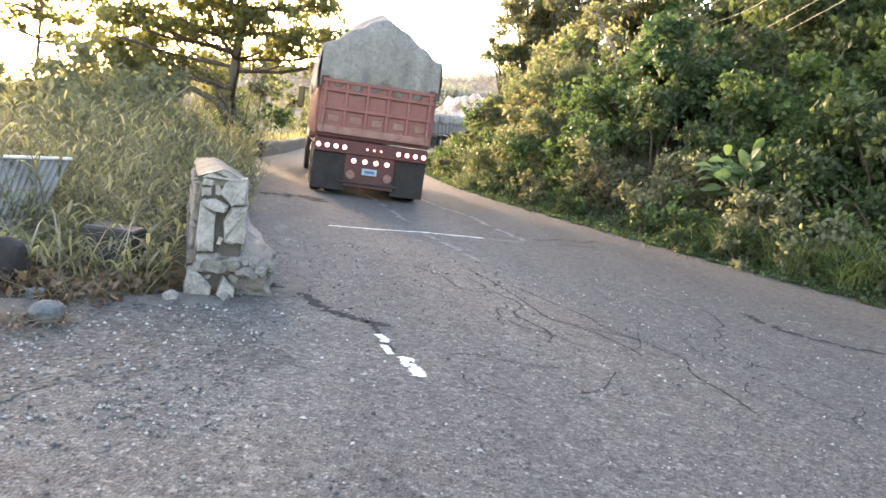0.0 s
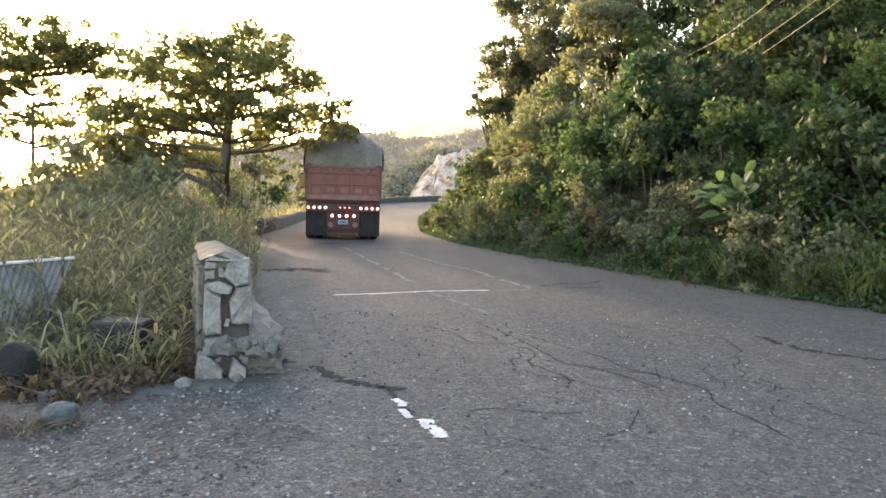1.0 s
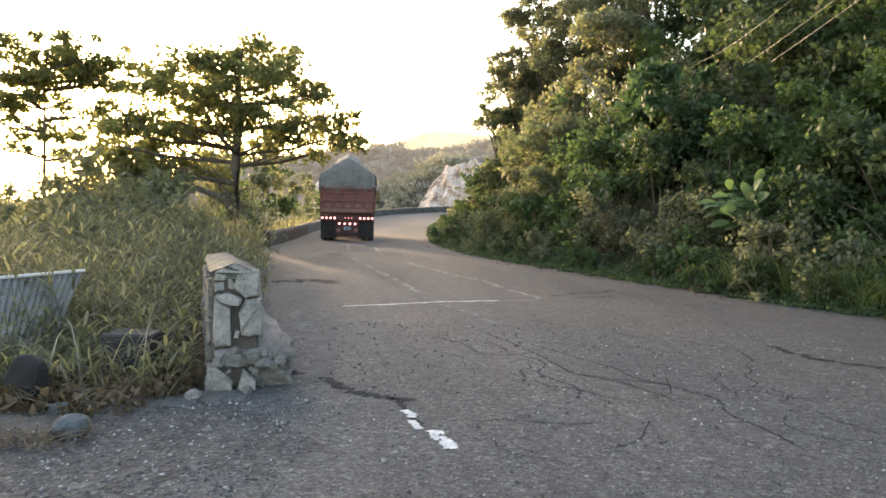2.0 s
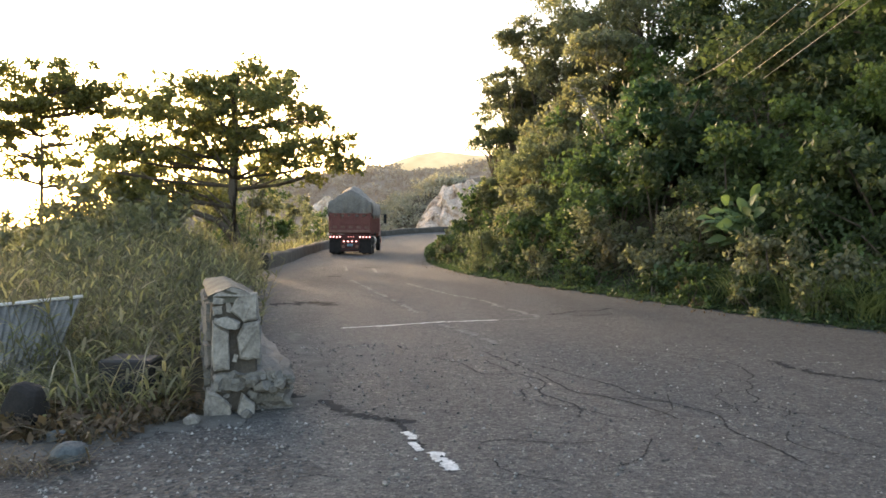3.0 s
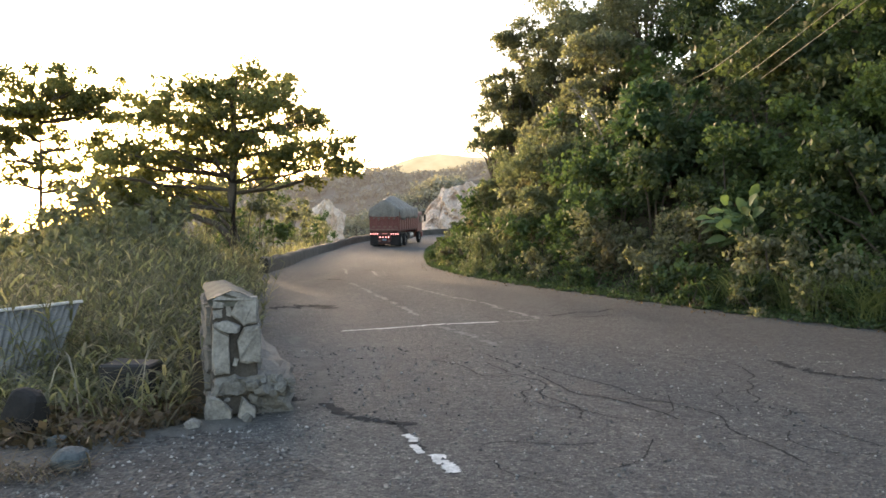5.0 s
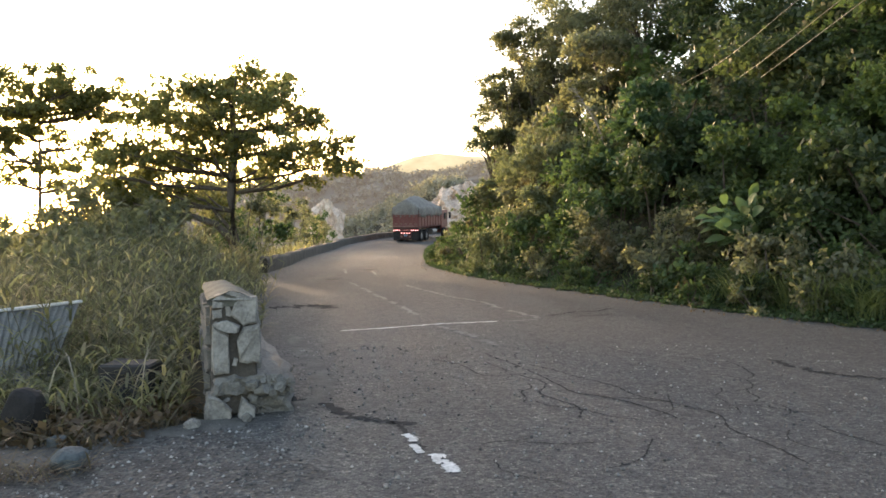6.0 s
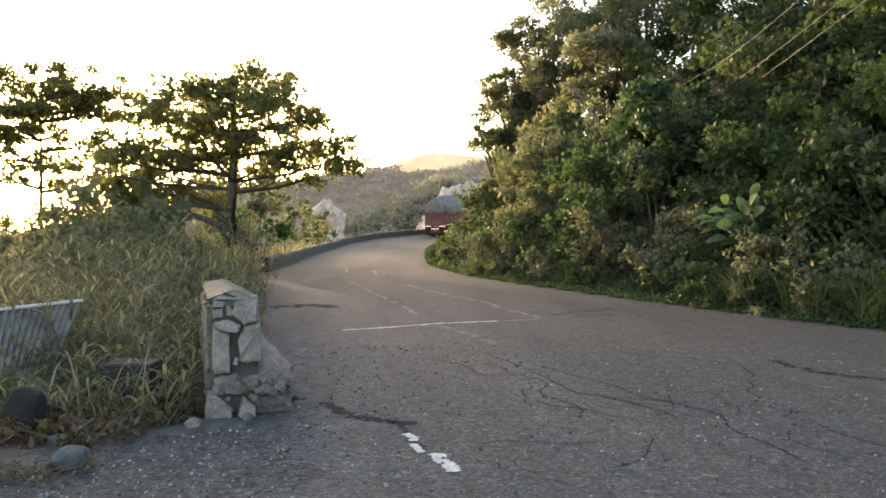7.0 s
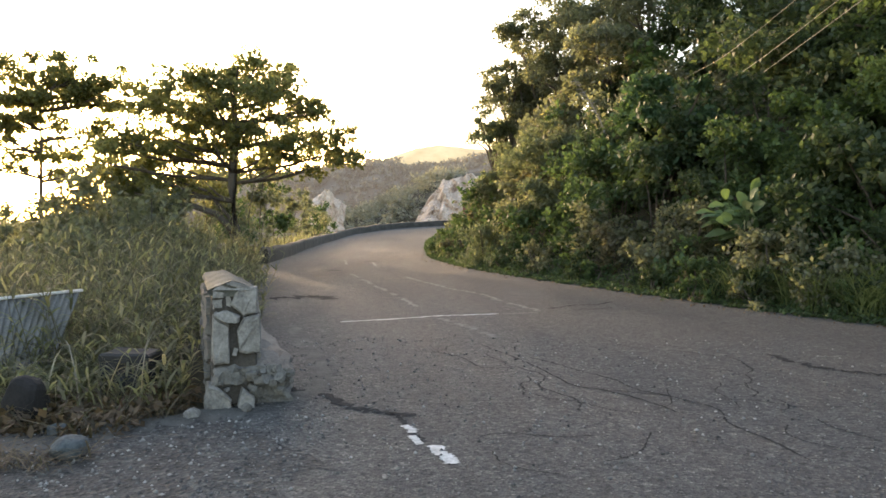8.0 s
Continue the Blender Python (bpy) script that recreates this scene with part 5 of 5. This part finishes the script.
strip("crack", [(1.01, 8.61), (1.24, 8.26), (1.47, 7.84), (1.72, 7.45), (1.84, 7.02), (2.04, 6.79), (2.33, 6.29), (2.27, 5.86), (2.4, 5.39), (2.47, 4.94)], 0.02, CRACK,
      "fine crack along the lane", "crack", 5, ragged=0.9)
strip("crack", [(-0.14, 8.96), (0.23, 8.58), (0.43, 8.01), (0.82, 8.03)], 0.02, CRACK, "fine crack along the lane", "crack", 6, ragged=0.9)
strip("crack", [(0.82, 8.03), (1.05, 7.6), (0.95, 7.1), (1.2, 6.6), (1.15, 6.2)], 0.02, CRACK, "fine crack along the lane", "crack", 7, ragged=0.9)
strip("crack", [(1.47, 7.01), (1.75, 6.9), (2.1, 6.75)], 0.02, CRACK, "fine crack along the lane", "crack", 8, ragged=0.9)
crack_rnd = random.Random(77)
for k in range(22):
    x, y = crack_rnd.uniform(0.1, 3.6), crack_rnd.uniform(5.0, 10.5)
    a = crack_rnd.uniform(0.9, 2.6)
    pts = [(x, y)]
    for j in range(crack_rnd.randint(3, 5)):
        a += crack_rnd.uniform(-0.7, 0.7)
        pts.append((pts[-1][0] + math.cos(a) * 0.22, pts[-1][1] - math.sin(a) * 0.22))
    strip("crack", pts, crack_rnd.uniform(0.010, 0.018), CRACK, "hairline crack in the worn asphalt", "crack", 100 + k, ragged=0.9)
strip("pothole", [(-3.45, 22.5), (-3.25, 22.6), (-3.05, 22.55)], 0.3, CRACK, "small dark pothole in the lane", "pothole", 130, 0.012, 0.5)
strip("pothole", [(-2.95, 28.5), (-2.75, 28.7), (-2.5, 28.6)], 0.45, CRACK, "small dark pothole in the lane", "pothole", 131, 0.015, 0.5)
strip("crack", [(1.9, 13.3), (2.2, 13.6), (2.47, 13.9), (2.9, 14.0), (3.3, 14.5)], 0.06, CRACK, "open crack near the bank", "crack", 132, 0.006, 0.9)
strip("crack", [(2.3, 13.2), (2.8, 13.3), (3.1, 13.6)], 0.04, CRACK, "open crack near the bank", "crack", 133, 0.006, 0.9)
strip("tar_patch", [(-3.4, 14.7), (-2.9, 14.9), (-2.5, 15.1), (-2.1, 14.6)], 0.35, CRACK, "dark tar stain at the road edge", "patch", 9, ragged=0.7)
strip("stop_line", [(-1.56, 11.44), (-0.92, 11.72), (-0.13, 12.19), (0.3, 12.33), (0.96, 12.55)], 0.075, PAINT, "worn white line across the lane", "line", 10, ragged=0.6)
strip("stop_line", [(1.0, 12.56), (1.3, 12.65), (1.65, 12.75)], 0.06, PAINT_OLD, "worn end of the line across the lane", "line", 17, ragged=0.7)
for k, (a, b) in enumerate([((-2.61, 21.25), (-2.2, 19.8)), ((-2.1, 19.4), (-1.68, 18.0)), ((-1.6, 17.6), (-1.2, 16.3)), ((-1.1, 15.9), (-0.97, 15.39)), ((-0.85, 15.0), (-0.45, 13.43)),
                            ((-1.02, 20.24), (-0.5, 18.8)), ((-0.42, 18.6), (0.12, 17.13)), ((0.16, 17.0), (0.73, 15.97)), ((0.8, 15.8), (1.15, 14.5)), ((1.25, 14.2), (1.68, 12.9)),
                            ((-0.04, 11.92), (0.16, 11.5)), ((0.22, 11.35), (0.5, 10.7)), ((0.56, 10.5), (0.72, 10.0)), ((-3.9, 30), (-3.3, 26)), ((-2.6, 28), (-2.2, 25))]):
    m = ((a[0] + b[0]) / 2 + 0.02, (a[1] + b[1]) / 2)
    strip("lane_line", [a, m, b], 0.10, PAINT_OLD, "faded broken lane line", "line", 30 + k, 0.008, ragged=0.8)
strip("shoulder", [(-6.5, 2.9), (-4.6, 3.6), (-3.1, 4.15), (-2.0, 4.75), (-1.25, 5.45)], 1.7, SHOULDER, "rough gravel shoulder beside the asphalt", "shoulder", 52, 0.003, ragged=0.16)
strip("dirt_edge", [(-4.4, 4.75), (-3.6, 5.05), (-3.0, 5.2), (-2.5, 5.45), (-2.1, 5.85), (-1.6, 6.1)], 0.42, DIRT, "gravelly dirt washed along the grass edge", "dirt", 50, 0.007, ragged=0.35)
strip("dirt_edge", [(-1.3, 6.5), (-1.15, 7.2), (-1.35, 8.2), (-1.75, 9.5), (-2.2, 11)], 0.22, DIRT, "gravelly dirt washed along the footing", "dirt", 51, 0.005, ragged=0.3)
strip("paint_patch", [(-0.27, 5.73), (-0.23, 5.62), (-0.2, 5.52)], 0.07, PAINT, "flaked white paint patch", "paint", 14, 0.006, 0.3)
strip("paint_patch", [(-0.22, 5.45), (-0.18, 5.35), (-0.15, 5.23)], 0.06, PAINT, "flaked white paint patch", "paint", 15, 0.006, 0.3)
strip("paint_patch", [(-0.06, 5.22), (0.0, 5.05), (0.06, 4.92), (0.08, 4.82)], 0.10, PAINT, "flaked white paint patch", "paint", 16, 0.006, 0.25)


def gravel():
    """Loose chippings, thicker on the shoulder before the cane."""
    rng = np.random.default_rng(41)
    n = 16000
    y = 2.0 + 8 * rng.random(n) ** 1.1
    x = -3.6 + 8.5 * rng.random(n) ** 1.7
    edge = rng.random(n) < 0.35
    y = np.where(edge, 3.4 + 2.6 * rng.random(n), y)
    x = np.where(edge, -0.9 - 3.6 * rng.random(n), x)
    ok = side_distance(x, y, LEFT_LINE) > 0
    x, y = x[ok], y[ok]
    n = len(x)
    s = 0.004 + 0.016 * rng.random(n) ** 4
    corners = np.array([(1, 0, 0), (0, 1, 0), (-1, 0, 0), (0, -1, 0), (0, 0, 0.8), (0, 0, -0.5)])
    jit = rng.uniform(0.6, 1.3, (n, 6, 3))
    a = rng.uniform(0, 6.28, n)
    c = corners[None] * jit * s[:, None, None]
    V = np.stack([c[..., 0] * np.cos(a)[:, None] - c[..., 1] * np.sin(a)[:, None], c[..., 0] * np.sin(a)[:, None] + c[..., 1] * np.cos(a)[:, None], c[..., 2]], -1)
    V += np.stack([x, y, s * 0.3], -1)[:, None]
    F = np.array([(0, 1, 4), (1, 2, 4), (2, 3, 4), (3, 0, 4), (1, 0, 5), (2, 1, 5), (3, 2, 5), (0, 3, 5)])
    faces = (np.arange(n)[:, None, None] * 6 + F[None]).reshape(-1, 3)
    tagged(array_mesh("gravel", V.reshape(-1, 3), faces, GRAVEL), "loose grey and white chippings on the asphalt", "gravel", kind="stuff")


def mat_gravel():
    m, n, l, b = nodes_of("loose_chippings")
    g = n.new("ShaderNodeNewGeometry")
    l.new(ramp(n, l, g.outputs["Random Per Island"], [(0.0, (0.05, 0.05, 0.05)), (0.6, (0.16, 0.16, 0.155)), (0.9, (0.3, 0.3, 0.29)), (1.0, (0.45, 0.44, 0.42))]), b.inputs["Base Color"])
    b.inputs["Roughness"].default_value = 0.9
    return m


GRAVEL = mat_gravel()
gravel()


# ---------------------------------------------------------------- the trucks' way
TRUCK_PATH = [(-1.33, -14), (-1.33, 8), (-1.45, 16.3), (-2.45, 21), (-3.15, 25.4), (-3.9, 30), (-4.5, 34.7), (-5.35, 43), (-5.5, 48.5), (-5.4, 53),
              (-5.1, 57), (-4.4, 62.5), (-3.3, 67.5), (-2.1, 71.3), (-0.7, 75), (1.0, 78.2), (3.1, 81), (9, 86.3), (17, 90), (30, 95.5), (46, 102)]
WAY = curve_through(TRUCK_PATH, 12)
WAY_S = np.concatenate([[0], np.cumsum(np.hypot(*np.diff(WAY, axis=0).T))])


def way_pose(s):
    """The pose of a truck whose tail is s metres along the way."""
    a = np.array([np.interp(s, WAY_S, WAY[:, k]) for k in (0, 1)])
    b = np.array([np.interp(s + 6.5, WAY_S, WAY[:, k]) for k in (0, 1)])
    za, zb = float(road_z(a[1])), float(road_z(b[1]))
    yaw = -math.degrees(math.atan2(b[0] - a[0], b[1] - a[1]))
    return pose(a[0], a[1], za, math.degrees(math.atan2(zb - za, 6.5)), 0, yaw)


def s_at_y(y):
    return float(np.interp(y, WAY[:, 1], WAY_S))


red_truck, red_wheels = dump_truck("dump_truck", "red dump truck with a grey tarpaulin and lit tail lamps", RED, RED_DARK, RUST, 1.0, True)
grey_truck, grey_wheels = dump_truck("covered_truck", "dull grey covered truck driving ahead round the bend", GREY_BODY, BLACK, GREY_BODY, 0.06, False)


def motions():
    times = [0, 0.5, 1, 1.5, 2, 2.5, 3, 3.5, 4, 4.5, 5, 5.5, 6, 6.5, 7, 7.5, 8]
    ys = [16.3, 20.35, 25.0, 29.8, 34.7, 39.5, 44, 48.5, 52.8, 57, 60.8, 64.4, 67.8, 71.5, 75, 78.2, 81]
    ss = [s_at_y(y) for y in ys]
    walk(red_truck, [(t, way_pose(s)) for t, s in zip(times, ss)])
    lead = [s_at_y(72.9) + 9.0 * t for t in times]
    lead = [min(s, WAY_S[-1] - 9 + 0.05 * t) for s, t in zip(lead, times)]
    walk(grey_truck, [(t, way_pose(s)) for t, s in zip(times, lead)])
    for wheels, way in ((red_wheels, ss), (grey_wheels, lead)):
        for w in wheels:
            at = w.location.copy()
            rows, last = [], None
            for k in range(121):
                t = k / 15
                s = float(np.interp(t, times, way))
                rows.append((t, pose(*at, -math.degrees((s - way[0]) / 0.52))))
            walk(w, rows)


motions()
